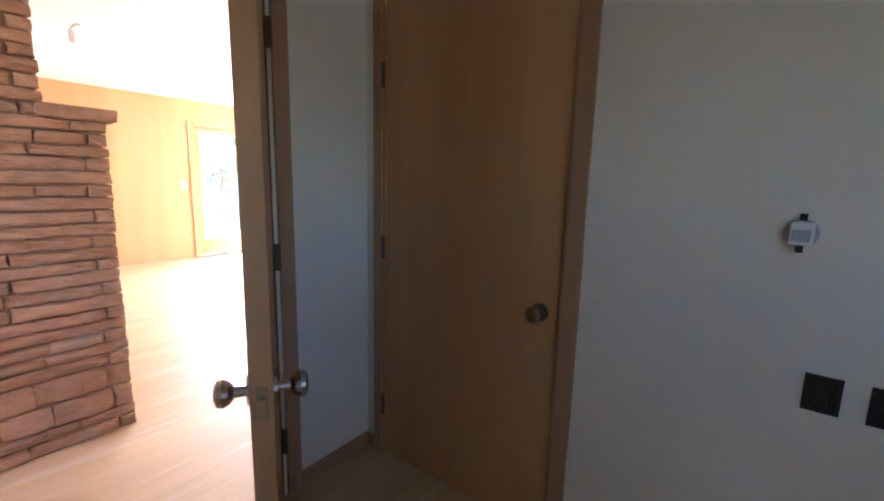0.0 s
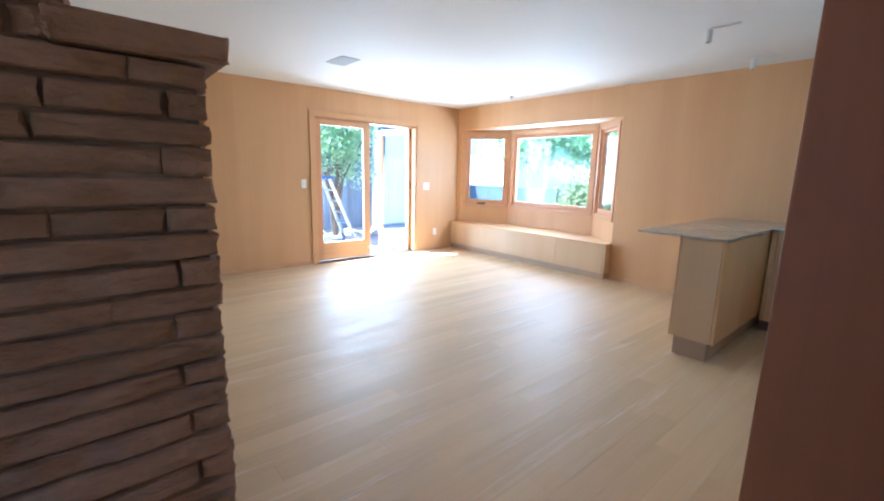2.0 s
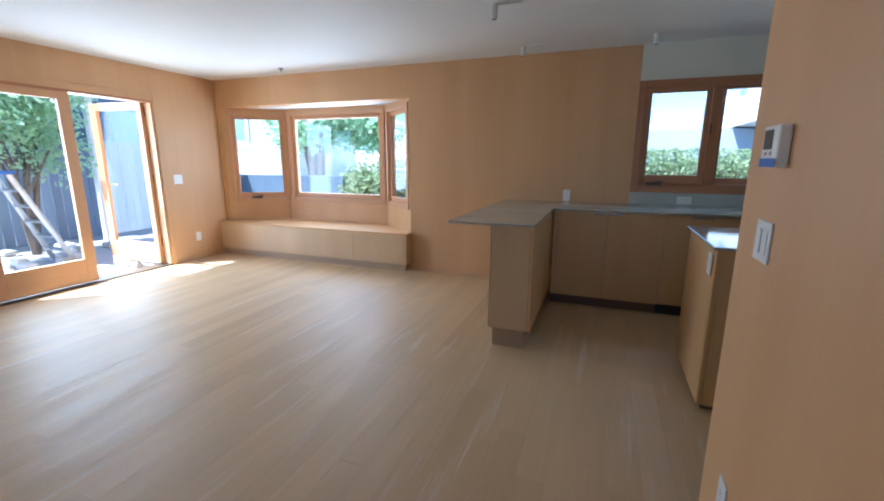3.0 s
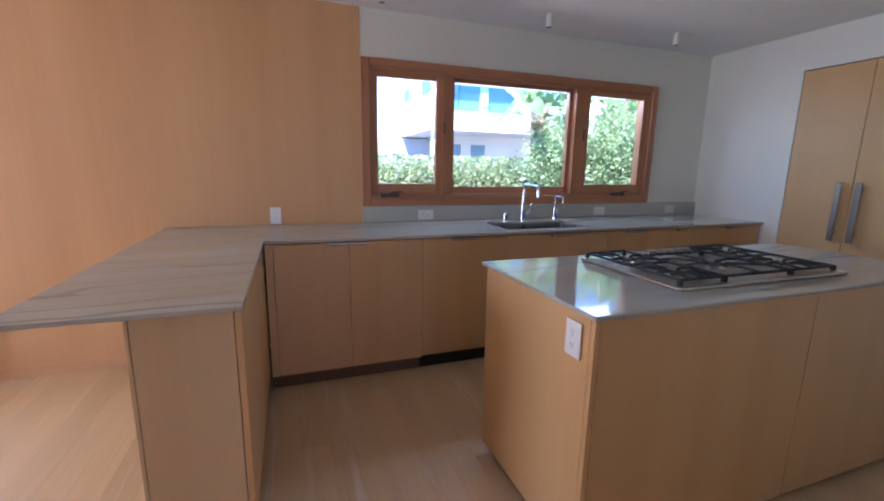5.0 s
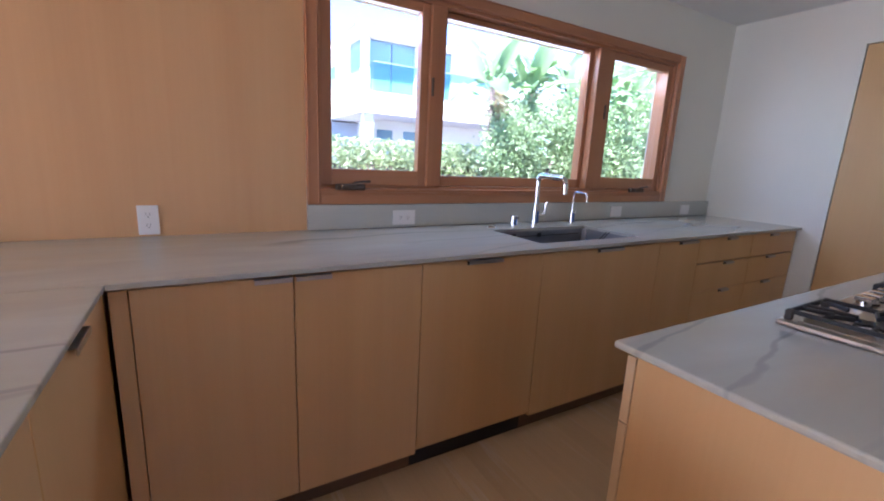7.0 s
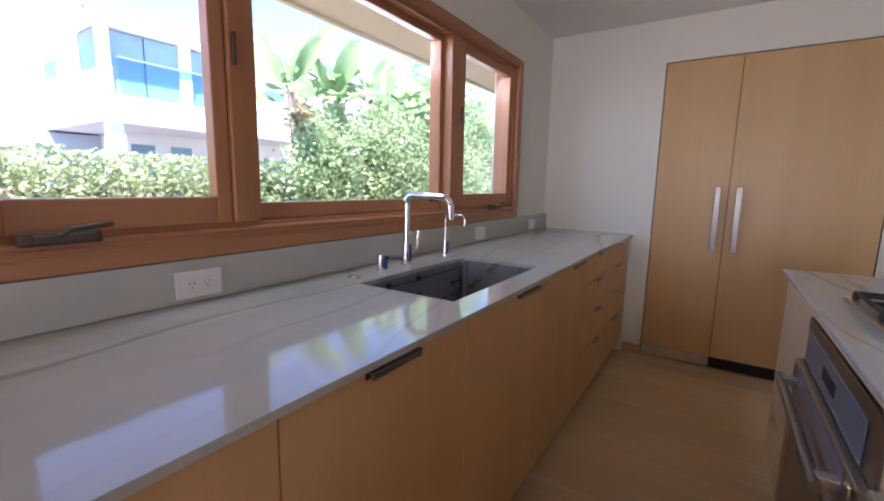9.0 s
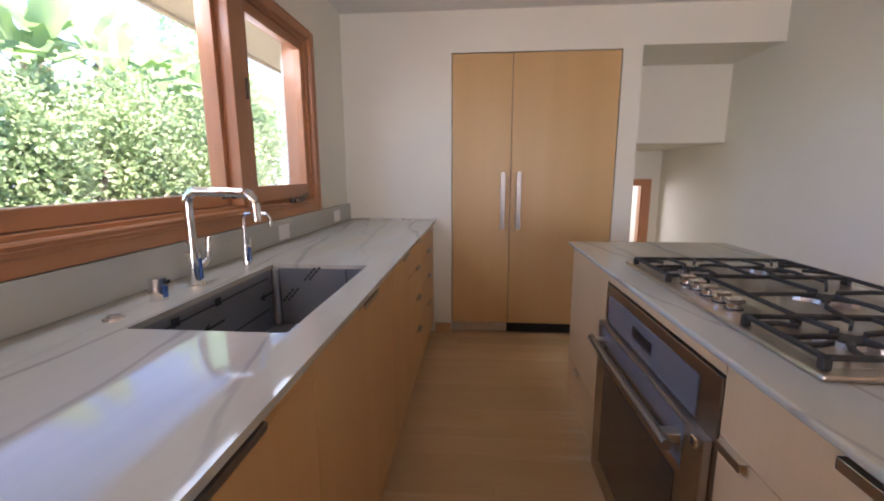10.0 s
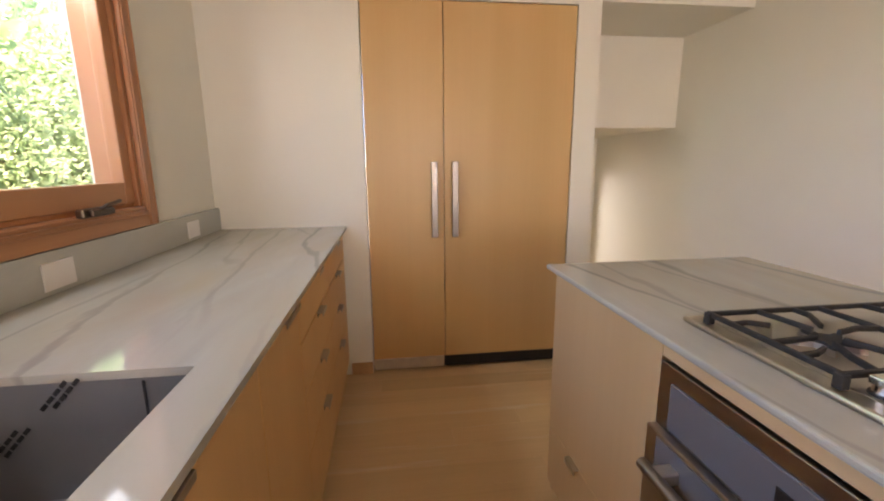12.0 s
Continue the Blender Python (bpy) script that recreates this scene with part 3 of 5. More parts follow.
def bay_side(name, a, c, glass_rows, label):
    """One face of the bay from plan point a to c (seen from inside, left to right): panelling and a window."""
    a, c = Vector((*a, 0)), Vector((*c, 0))
    d = c - a
    w = d.length
    m = Matrix.Translation(a) @ Matrix.Rotation(math.atan2(d.y, d.x), 4, "Z")
    x0, x1, z0, z1 = glass_rows      # window opening in this face
    rows = [(0, 0, SEAT_Z, w, 0.10, z0), (0, 0, z1, w, 0.10, BZ1), (0, 0, z0, x0, 0.10, z1), (x1, 0, z0, w, 0.10, z1)]
    structure(name + "_wall", boxes(*rows, m=m), FIR_PANEL, "fir panelling of the bay", "wall")
    win = tagged(thing(name, m @ Vector((w / 2, 0, z0)), label, "window"), kind="structure")
    k = 0.05
    for p, q in ((x0 - k, x0 + 0.004), (x1 - 0.004, x1 + k)):
        part("casing", boxes((p, -0.018, z0 - k, q, 0, z1 + k), bev=0.004, m=m), FIR_DOOR_Z, win)
    part("casing", boxes((x0 + 0.004, -0.017, z1 - 0.004, x1 - 0.004, 0, z1 + k), bev=0.004, m=m), FIR_PANEL_X, win)
    part("window_sill", boxes((x0 + 0.004, -0.017, z0 - k, x1 - 0.004, 0, z0 + 0.004), bev=0.004, m=m), FIR_PANEL_X, win)
    part("window_frame", boxes((x0, 0, z0, x0 + 0.015, 0.1, z1), (x1 - 0.015, 0, z0, x1, 0.1, z1), m=m), FIR_DOOR_Z, win)
    part("window_frame", boxes((x0 + 0.015, 0, z1 - 0.015, x1 - 0.015, 0.1, z1), (x0 + 0.015, 0, z0, x1 - 0.015, 0.1, z0 + 0.015), m=m), FIR_DOOR_X, win)
    sash(win, m, x0 + 0.017, x1 - 0.017, z0 + 0.017, z1 - 0.017, 0.015, FIR_DOOR_Z, FIR_DOOR_X, 0.04, 0.06)
    return win, m, w


lw, lm, lwid = bay_side("window_2", (BX0, NW + 0.002), (BLX, BKY), (0.10, 0.80, 0.79, 1.945), "left angled casement of the bay in fir")
crank(lw, lm, 0.38, 0.80, -0.005)
bay_side("window_3", (BLX, BKY), (BRX, BKY), (0.09, 1.55, 0.79, 1.945), "wide fixed fir window of the bay")
bay_side("window_4", (BRX, BKY), (BX1, NW + 0.002), (0.08, 0.64, 0.79, 1.945), "right angled casement of the bay in fir")

# glazed doors to the yard
fd = tagged(thing("door_1", (WW, 4.25, 0), "pair of glazed fir doors, one leaf swung open", "door"), kind="structure")
for p, q in ((DY0 - 0.07, DY0), (DY1, DY1 + 0.07)):
    part("casing", boxes((WW, p, 0, WW + 0.018, q, DZ1 + 0.07), bev=0.004), FIR_PANEL, fd)
part("casing", boxes((WW, DY0 + 0.001, DZ1, WW + 0.017, DY1 - 0.001, DZ1 + 0.07), bev=0.004), FIR_PANEL, fd)
part("door_frame", boxes((WW - TH, DY0, 0.02, WW + 0.002, DY0 + 0.025, DZ1), (WW - TH, DY1 - 0.025, 0.02, WW + 0.002, DY1, DZ1), bev=0.002), FIR_PANEL, fd)
part("door_frame", boxes((WW - TH, DY0 + 0.025, DZ1 - 0.025, WW + 0.002, DY1 - 0.025, DZ1), bev=0.002), FIR_TRIM_Y, fd)
part("threshold", boxes((WW - TH - 0.02, DY0, 0.0, WW + 0.01, DY1, 0.018), bev=0.004), BRONZE, fd)


def glazed_leaf(m, w=0.845, h=1.975):
    """A leaf in its own axes: x from the hinge, y its thickness."""
    leaf = part("stile", boxes((0, 0, 0.0, 0.075, 0.045, h), bev=0.004, m=m), FIR_DOOR_Z, fd)
    part("stile", boxes((w - 0.105, 0, 0.0, w, 0.045, h), bev=0.004, m=m), FIR_DOOR_Z, fd)
    part("top_rail", boxes((0.075, 0.001, h - 0.085, w - 0.105, 0.044, h), bev=0.004, m=m), FIR_DOOR_Y, fd)
    part("bottom_rail", boxes((0.075, 0.001, 0, w - 0.105, 0.044, 0.255), bev=0.004, m=m), FIR_DOOR_Y, fd)
    p = part("pane", boxes((0.075, 0.018, 0.255, w - 0.105, 0.025, h - 0.085), m=m), GLASS, fd)
    p.visible_shadow = False


glazed_leaf(Matrix.Translation((WW - 0.012, DY0 + 0.027, 0.03)) @ Matrix.Rotation(radians(90), 4, "Z"))
hinge = Matrix.Translation((WW - 0.11, DY1 - 0.03, 0.03)) @ Matrix.Rotation(radians(270 - 86), 4, "Z")
glazed_leaf(hinge)
for z in (0.25, 1.05, 1.85):
    part("hinge", rod(bmesh.new(), (WW - 0.115, DY1 - 0.03, z), (WW - 0.115, DY1 - 0.03, z + 0.1), 0.009, n=10), BRONZE, fd)
hb = bmesh.new()
pipe(hb, [hinge @ Vector(p) for p in ((0.80, -0.01, 0.98), (0.80, -0.05, 0.98), (0.79, -0.055, 0.98), (0.69, -0.055, 0.98))], 0.008, 8)
part("door_handle", hb, NICKEL, fd, "metal lever handle", True)

# shelf niche in the west wall
niche = thing("niche_shelves", (WW - 0.15, 1.4, NZ0), "empty wooden shelves in a wall niche", "shelf")
for y in (NY0, NY1 - 0.02):
    part("side_panel", boxes((WW - 0.28, y, NZ0, WW + 0.016, y + 0.02, NZ1), bev=0.002), FIR_PANEL, niche)
for z in (NZ0, NZ1 - 0.02):
    part("shelf", boxes((WW - 0.28, NY0 + 0.02, z, WW + 0.016, NY1 - 0.02, z + 0.02), bev=0.002), FIR_PANEL_X, niche)
for z in (1.32, 1.71):
    part("shelf", boxes((WW - 0.28, NY0 + 0.02, z - 0.02, WW - 0.004, NY1 - 0.02, z), bev=0.002), FIR_PANEL_X, niche)


# ---- hall: doors, wires ----
def knob(parent, at, d, mat=NICKEL):
    """Round door knob with its rose, pointing along d."""
    at, d = Vector(at), Vector(d).normalized()
    bm = bmesh.new()
    rod(bm, at, at + d * 0.008, 0.032, 0.03, 20)
    rod(bm, at + d * 0.008, at + d * 0.035, 0.011, 0.012, 14)
    prof = [(0.033, 0.014), (0.042, 0.024), (0.054, 0.029), (0.064, 0.027), (0.069, 0.018), (0.070, 0.003)]
    for (a, r0), (c, r1) in zip(prof, prof[1:]):
        rod(bm, at + d * a, at + d * c, r0, r1, 20)
    return part("door_knob", bm, mat, parent, "satin nickel knob", True)


hd = tagged(thing("door_2", (HX1, OY1 - 0.02, 0), "open flush wooden hall door with nickel knobs", "door"), kind="structure")
LEAF_A = -31.0
lm2 = Matrix.Translation((-0.9057, 1.281, 0)) @ Matrix.Rotation(radians(LEAF_A), 4, "Z")
leaf2 = part("door_leaf", boxes((0.0, -0.022, 0.012, 0.82, 0.022, 2.03), bev=0.002, m=lm2), DOOR_WOOD, hd)
dv = (lm2.to_3x3() @ Vector((0, 1, 0)))
kp = lm2 @ Vector((0.755, 0, 0.855))
knob(hd, kp + dv * 0.022, dv)
knob(hd, kp - dv * 0.022, -dv)
part("latch_plate", boxes((0.8202, -0.0125, 0.82, 0.822, 0.0125, 0.89), (0.822, -0.007, 0.843, 0.832, 0.007, 0.867), bev=0.0008, m=lm2), NICKEL, hd)
for z in (0.25, 1.0, 1.78):
    bm = rod(bmesh.new(), (HX1 + 0.016, OY1 + 0.004, z - 0.05), (HX1 + 0.016, OY1 + 0.004, z + 0.05), 0.008, n=10)
    box(bm, HX1 - 0.004, OY1 - 0.012, z - 0.05, HX1 + 0.016, OY1 + 0.002, z + 0.05, bev=0.001)
    part("hinge", bm, BRONZE, hd)
part("door_frame", boxes((HX0 + 0.004, OY0, 0, HX1 + 0.004, OY0 + 0.022, OZ1), (HX0 + 0.004, OY1 - 0.06, 0, HX1 - 0.026, OY1, OZ1), (HX1 - 0.026, OY1 - 0.007, 0, HX1 - 0.002, OY1, OZ1),
                         (HX0 + 0.004, OY0 + 0.022, OZ1 - 0.02, HX1 + 0.004, OY1 - 0.06, OZ1), bev=0.002), JAMB, hd)
part("door_stop", boxes((HX0 + 0.02, OY0 + 0.022, 0, HX0 + 0.06, OY0 + 0.033, OZ1 - 0.02), bev=0.002), CASING_DARK, hd)
part("strike_plate", boxes((HX1 - 0.034, OY0 + 0.022, 0.81, HX1 - 0.006, OY0 + 0.0235, 0.90), bev=0.0005), NICKEL, hd)
part("casing", boxes((HX1, OY0 - 0.05, 0, HX1 + 0.014, OY0 + 0.008, OZ1 + 0.055), (HX1, OY1 + 0.012, 0, HX1 + 0.014, OY1 + 0.075, OZ1 + 0.055), (HX1, OY0 + 0.008, OZ1 - 0.006, HX1 + 0.014, OY1 + 0.012, OZ1 + 0.055), bev=0.003), CASING_DARK, hd)
part("casing", boxes((HX0 - 0.012, OY0 - 0.05, 0, HX0, OY0 + 0.003, OZ1 + 0.05), (HX0 - 0.012, OY0 + 0.003, OZ1 - 0.003, HX0, OY1, OZ1 + 0.05), bev=0.003), FIR_TRIM_Z, hd)

cd = tagged(thing("door_3", (-0.37, CLY, 0), "closed flush wooden closet door with a round knob", "door"), kind="structure")
part("door_leaf", boxes((CDX0 + 0.02, CLY + 0.004, 0.012, CDX1 - 0.02, CLY + 0.042, 2.018), bev=0.002), DOOR_WOOD, cd)
part("door_frame", boxes((CDX0, CLY - 0.002, 0, CDX0 + 0.017, CLY + 0.1, 2.04), (CDX1 - 0.017, CLY - 0.002, 0, CDX1, CLY + 0.1, 2.04), (CDX0 + 0.017, CLY - 0.002, 2.022, CDX1 - 0.017, CLY + 0.1, 2.04)), CASING_DARK, cd)
part("casing", boxes((CDX0 - 0.045, CLY - 0.014, 0, CDX0 + 0.004, CLY, 2.09), (CDX1 - 0.004, CLY - 0.014, 0, CDX1 + 0.052, CLY, 2.09), (CDX0 + 0.004, CLY - 0.014, 2.036, CDX1 - 0.004, CLY, 2.09), bev=0.003), CASING_DARK, cd)
knob(cd, (-0.036, CLY + 0.003, 0.862), (0, -1, 0))
for z in (0.257, 1.0, 1.72):
    part("hinge", rod(bmesh.new(), (CDX0 + 0.012, CLY - 0.008, z - 0.05), (CDX0 + 0.012, CLY - 0.008, z + 0.05), 0.008, n=10), BRONZE, cd)

tb = thing("wall_mounting_plate", (0.607, CLY, 1.194), "bare grey square mounting plate on the wall", "wall plate")
part("plate", rod(bmesh.new(), (0.607, CLY, 1.194), (0.607, CLY - 0.008, 1.194), 0.034, 0.031, 28), FILM_PALE, tb)
part("back_plate", boxes((0.584, CLY - 0.014, 1.166, 0.630, CLY - 0.008, 1.220), bev=0.004), PLATE, tb)
part("terminal_block", boxes((0.590, CLY - 0.022, 1.174, 0.624, CLY - 0.014, 1.202), bev=0.003), FILM_PALE, tb)
for z in (1.232, 1.156):
    part("screw", boxes((0.600, CLY - 0.014, z - 0.008, 0.614, CLY, z + 0.008), bev=0.001), BLACK, tb)
for x in (0.692, 0.808):
    ob_ = thing("electrical_box", (x, CLY, 0.81), "open black electrical box in the wall", "electrical box", "open boxes in the hall")
    part("box_rim", boxes((x - 0.035, CLY - 0.004, 0.767, x - 0.029, CLY, 0.859), (x + 0.029, CLY - 0.004, 0.767, x + 0.035, CLY, 0.859), (x - 0.029, CLY - 0.004, 0.767, x + 0.029, CLY, 0.773), (x - 0.029, CLY - 0.004, 0.853, x + 0.029, CLY, 0.859)), BLACK, ob_)
    part("box_back", boxes((x - 0.029, CLY - 0.001, 0.773, x + 0.029, CLY, 0.853)), BLACK, ob_)
    for i in range(3):
        part("wire", pipe(bmesh.new(), [(x - 0.015 + 0.014 * i, CLY - 0.002, 0.78), (x - 0.01 + 0.01 * i, CLY - 0.012, 0.80), (x - 0.004 + 0.004 * i, CLY - 0.006, 0.822)], 0.0016, 6), IRON, ob_)


# ---- kitchen ----
CT, CTH = 0.914, 0.016       # worktop height and thickness
CF = 5.318                   # worktop front
FACE = 5.342                  # cabinet fronts
SX0, SX1, SY0, SY1 = -0.262, 0.436, 5.417, 5.79     # sink opening


def edge_pull(parent, x0, x1, z, y):
    """Bent metal tab pull over the top of a front facing -y."""
    part("handle", boxes((x0, y - 0.020, z - 0.0025, x1, y + 0.002, z + 0.0005), (x0, y - 0.0215, z - 0.014, x1, y - 0.0185, z), bev=0.001), STEEL_DARK, parent, "slim dark steel edge pull")
    # black strip behind the tab, painted in for the shadow gap
    part("handle_shade", boxes((x0 + 0.003, y - 0.0012, z - 0.019, x1 - 0.003, y - 0.0002, z - 0.003)), BLACK, parent)


def base_unit(name, label, x0, x1, fronts, kick=KICK, handles=()):
    """Base cabinet against the north wall: carcass, fronts as (z0, z1), pulls."""
    c = thing(name, ((x0 + x1) / 2, 5.66, 0), label, "cabinet", "base cabinets along the window wall")
    sink = x0 < SX1 + 0.01 and x1 > SX0 - 0.01
    part("body", boxes((x0 + 0.001, FACE + 0.021, 0.10, x1 - 0.001, NW - 0.002, 0.60 if sink else CT - CTH - 0.002)), CAB, c)
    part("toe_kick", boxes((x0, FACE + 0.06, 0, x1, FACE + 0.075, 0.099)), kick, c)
    for z0, z1 in fronts:
        d = part("door", boxes((x0 + 0.0015, FACE, z0, x1 - 0.0015, FACE + 0.02, z1), bev=0.0012), CAB, c)
    for hx0, hx1, z in handles:
        edge_pull(c, hx0, hx1, z, FACE)
    return c


TOPZ = 0.887
FULL = [(0.10, TOPZ)]
DRAW = [(0.10, 0.365), (0.368, 0.558), (0.561, 0.735), (0.742, TOPZ)]
base_unit("base_cabinet", "narrow veneered filler panel in the cabinet corner", -1.818, -1.774, FULL)
base_unit("base_cabinet", "veneered base cabinet with one flat door", -1.774, -1.355, FULL, handles=[(-1.47, -1.36, TOPZ)])
base_unit("base_cabinet", "veneered base cabinet with one flat door", -1.355, -0.902, FULL, handles=[(-1.35, -1.24, TOPZ)])
base_unit("dishwasher", "panelled dishwasher with an open black toe space", -0.902, -0.311, [(0.125, TOPZ)], BLACK, [(-0.71, -0.545, TOPZ)])
base_unit("sink_cabinet", "wide veneered sink base cabinet", -0.311, 0.52, FULL, handles=[(0.03, 0.20, TOPZ)])
base_unit("base_cabinet", "narrow veneered pull-out cabinet", 0.52, 0.90, FULL, handles=[(0.69, 0.85, TOPZ)])
base_unit("drawer_cabinet", "veneered cabinet of four drawers with steel pulls", 0.90, 1.51, DRAW, handles=[(1.19, 1.28, z) for _, z in DRAW])
base_unit("drawer_cabinet", "veneered cabinet of four drawers with steel pulls", 1.51, EW - 0.014, DRAW, handles=[(1.73, 1.82, z) for _, z in DRAW])

# peninsula
PX0, PX1, PYF = -2.128, -1.825, 4.205
pen = thing("peninsula_cabinet", (-1.98, 4.8, 0), "veneered peninsula cabinet under an overhanging worktop", "cabinet")
part("body", boxes((PX0 + 0.004, PYF + 0.02, 0.145, PX1 - 0.022, NW - 0.002, CT - CTH - 0.002)), CAB_PALE, pen)
part("end_panel", boxes((PX0 + 0.014, PYF, 0.145, PX1 - 0.022, PYF + 0.019, CT - CTH - 0.006), bev=0.0015), CAB_PALE, pen)
part("side_panel", boxes((PX0, PYF, 0.145, PX0 + 0.012, NW - 0.002, CT - CTH - 0.004), bev=0.0015), CAB_PALE, pen)
for a, c in ((PYF, 4.76), (4.763, FACE - 0.01)):
    part("door", boxes((PX1 - 0.019, a, 0.145, PX1, c, TOPZ), bev=0.0015), CAB, pen)
part("toe_kick", boxes((PX0 + 0.03, PYF + 0.03, 0, PX1 - 0.045, NW - 0.003, 0.144)), KICK_PALE, pen)
part("handle", boxes((PX1 - 0.002, 4.98, TOPZ - 0.003, PX1 + 0.014, 5.10, TOPZ), (PX1 + 0.011, 4.98, TOPZ - 0.016, PX1 + 0.015, 5.10, TOPZ), bev=0.0012), STEEL, pen, "slim steel edge pull")

# worktop: one continuous slab with the sink cut out
top = thing("worktop", (0, 5.66, CT), "pale veined stone worktop in an L shape", "worktop")
part("slab", boxes((-2.428, 4.172, CT - CTH, -1.816, CF, CT), bev=0.003), SLAB, top)
bm = bmesh.new()
grid_x, grid_y = (-2.428, SX0, SX1, EW - 0.001), (CF + 0.0005, SY0, SY1, NW - 0.001)
vt = {}
for k, z in enumerate((CT - CTH, CT)):
    for i, x in enumerate(grid_x):
        for j, y in enumerate(grid_y):
            vt[i, j, k] = bm.verts.new((x, y, z))
for i in range(3):
    for j in range(3):
        if (i, j) != (1, 1):
            for k in (0, 1):
                bm.faces.new((vt[i, j, k], vt[i + 1, j, k], vt[i + 1, j + 1, k], vt[i, j + 1, k]))
for i in range(3):
    for j in (0, 3):
        bm.faces.new((vt[i, j, 0], vt[i + 1, j, 0], vt[i + 1, j, 1], vt[i, j, 1]))
        bm.faces.new((vt[j, i, 0], vt[j, i + 1, 0], vt[j, i + 1, 1], vt[j, i, 1]))
for a, c in (((1, 1), (2, 1)), ((2, 1), (2, 2)), ((2, 2), (1, 2)), ((1, 2), (1, 1))):
    bm.faces.new((vt[a[0], a[1], 0], vt[c[0], c[1], 0], vt[c[0], c[1], 1], vt[a[0], a[1], 1]))
part("slab", bm, SLAB, top)
splash = thing("backsplash", (0.5, NW, CT), "low grey stone upstand behind the worktop", "backsplash")
part("slab", boxes((-1.163, NW - 0.02, CT + 0.001, EW - 0.004, NW + 0.003, 1.032), bev=0.002), SPLASH, splash)

# sink with its printed protective film
sk = thing("sink", (0.09, 5.60, 0.66), "undermount steel sink lined with grey protective film", "sink")
d = 0.225
sb = CT - CTH - d
bm = bmesh.new()
box(bm, SX0 - 0.002, SY0 - 0.002, sb, SX1 + 0.002, SY1 + 0.002, CT - CTH)
bmesh.ops.delete(bm, geom=[f for f in bm.faces if f.calc_center_median().z > CT - CTH - 0.001], context="FACES_ONLY")
up = [e for e in bm.edges if abs(e.verts[0].co.z - e.verts[1].co.z) > 0.1]
bmesh.ops.bevel(bm, geom=up, offset=0.02, segments=4, affect="EDGES", profile=0.5)
bmesh.ops.recalc_face_normals(bm, faces=bm.faces)
bmesh.ops.solidify(bm, geom=list(bm.faces), thickness=-0.004)
part("basin", bm, FILM, sk)
part("corner_strip", rod(bmesh.new(), (SX1 - 0.012, SY1 - 0.012, sb + 0.006), (SX1 - 0.012, SY1 - 0.012, CT - CTH - 0.002), 0.014, n=12), STEEL, sk, "bare steel corner")
bm = bmesh.new()
rod(bm, (0.20, 5.62, sb + 0.006), (0.20, 5.62, sb + 0.010), 0.055, 0.05, 24)
rod(bm, (0.20, 5.62, sb + 0.010), (0.20, 5.62, sb + 0.016), 0.03, 0.026, 20)
part("drain", bm, STEEL, sk)
bm = bmesh.new()
for z in (0.749, 0.868):                              # printed lines along the back
    box(bm, SX0 + 0.02, SY1 - 0.0035, z, SX1 - 0.05, SY1 - 0.002, z + 0.004)
for x in (-0.01, 0.318):                              # arrows
    box(bm, x + 0.02, SY1 - 0.0035, 0.805, x + 0.105, SY1 - 0.002, 0.812)
    tip = [bm.verts.new((x + dx, SY1 - 0.0036, 0.8085 + dz)) for dx, dz in ((-0.006, 0), (0.03, -0.017), (0.024, 0), (0.03, 0.017))]
    bm.faces.new(tip)
for x in (0.071, -0.113):                             # square tabs
    box(bm, x - 0.014, SY1 - 0.0036, 0.862, x + 0.014, SY1 - 0.0019, 0.886)
box(bm, SX1 - 0.0035, 5.501, sb + 0.1, SX1 - 0.0019, 5.505, CT - CTH - 0.004)
for y, z in ((5.645, 0.872), (5.625, 0.875), (5.735, 0.787), (5.715, 0.79)):   # unreadable print as bars
    mm = Matrix.Translation((SX1 - 0.0022, y, z)) @ Matrix.Rotation(radians(-48), 4, "X")
    for q in range(4):
        box(bm, -0.0008, -0.035 + q * 0.018, 0, 0.0008, -0.022 + q * 0.018, 0.007, m=mm)
for q in range(9):                                    # print along the bottom
    for k in (0, 1):
        x = SX0 + 0.28 + q * 0.032
        y = 5.50 + 0.016 * k + 0.02 * math.sin(q * 0.7)
        box(bm, x, y, sb + 0.0045, x + 0.024, y + 0.009, sb + 0.0056)
part("film_print", bm, PRINT, sk)

# taps
tap = thing("kitchen_tap", (0.115, 5.882, CT), "polished chrome pull-out kitchen tap with side lever", "tap")
part("body", rod(rod(bmesh.new(), (0.115, 5.882, CT), (0.115, 5.882, CT + 0.004), 0.027, n=24), (0.115, 5.882, CT + 0.004), (0.115, 5.882, CT + 0.105), 0.0225, 0.0215, 24), CHROME, tap, "", True)
bm = bmesh.new()
pts = [Vector((0.115, 5.882, CT + 0.105)), Vector((0.115, 5.882, CT + 0.25))]
pts += arc((0.115, 5.847, CT + 0.255), 0.035, 0, 90, (0, 1, 0), (0, 0, 1), 6)
pts += [Vector((0.115, 5.782, CT + 0.288)), Vector((0.115, 5.707, CT + 0.284))]
pts += arc((0.115, 5.704, CT + 0.252), 0.032, 85, 170, (0, 1, 0), (0, 0, 1), 6)[1:]
pipe(bm, pts, 0.0145, 16)
part("spout", bm, CHROME, tap, "", True)
part("spray_head", rod(bmesh.new(), (0.115, 5.672, CT + 0.256), (0.115, 5.668, CT + 0.20), 0.0165, 0.014, 18), CHROME, tap, "", True)
for y in (5.732, 5.762):
    part("button", boxes((0.109, y - 0.006, CT + 0.268, 0.121, y + 0.006, CT + 0.2722), bev=0.001), BLACK, tap)
part("film", boxes((0.107, 5.8585, CT + 0.02, 0.121, 5.8606, CT + 0.085), bev=0.0008), BLUE_FILM, tap, "strip of blue film")
bm = bmesh.new()
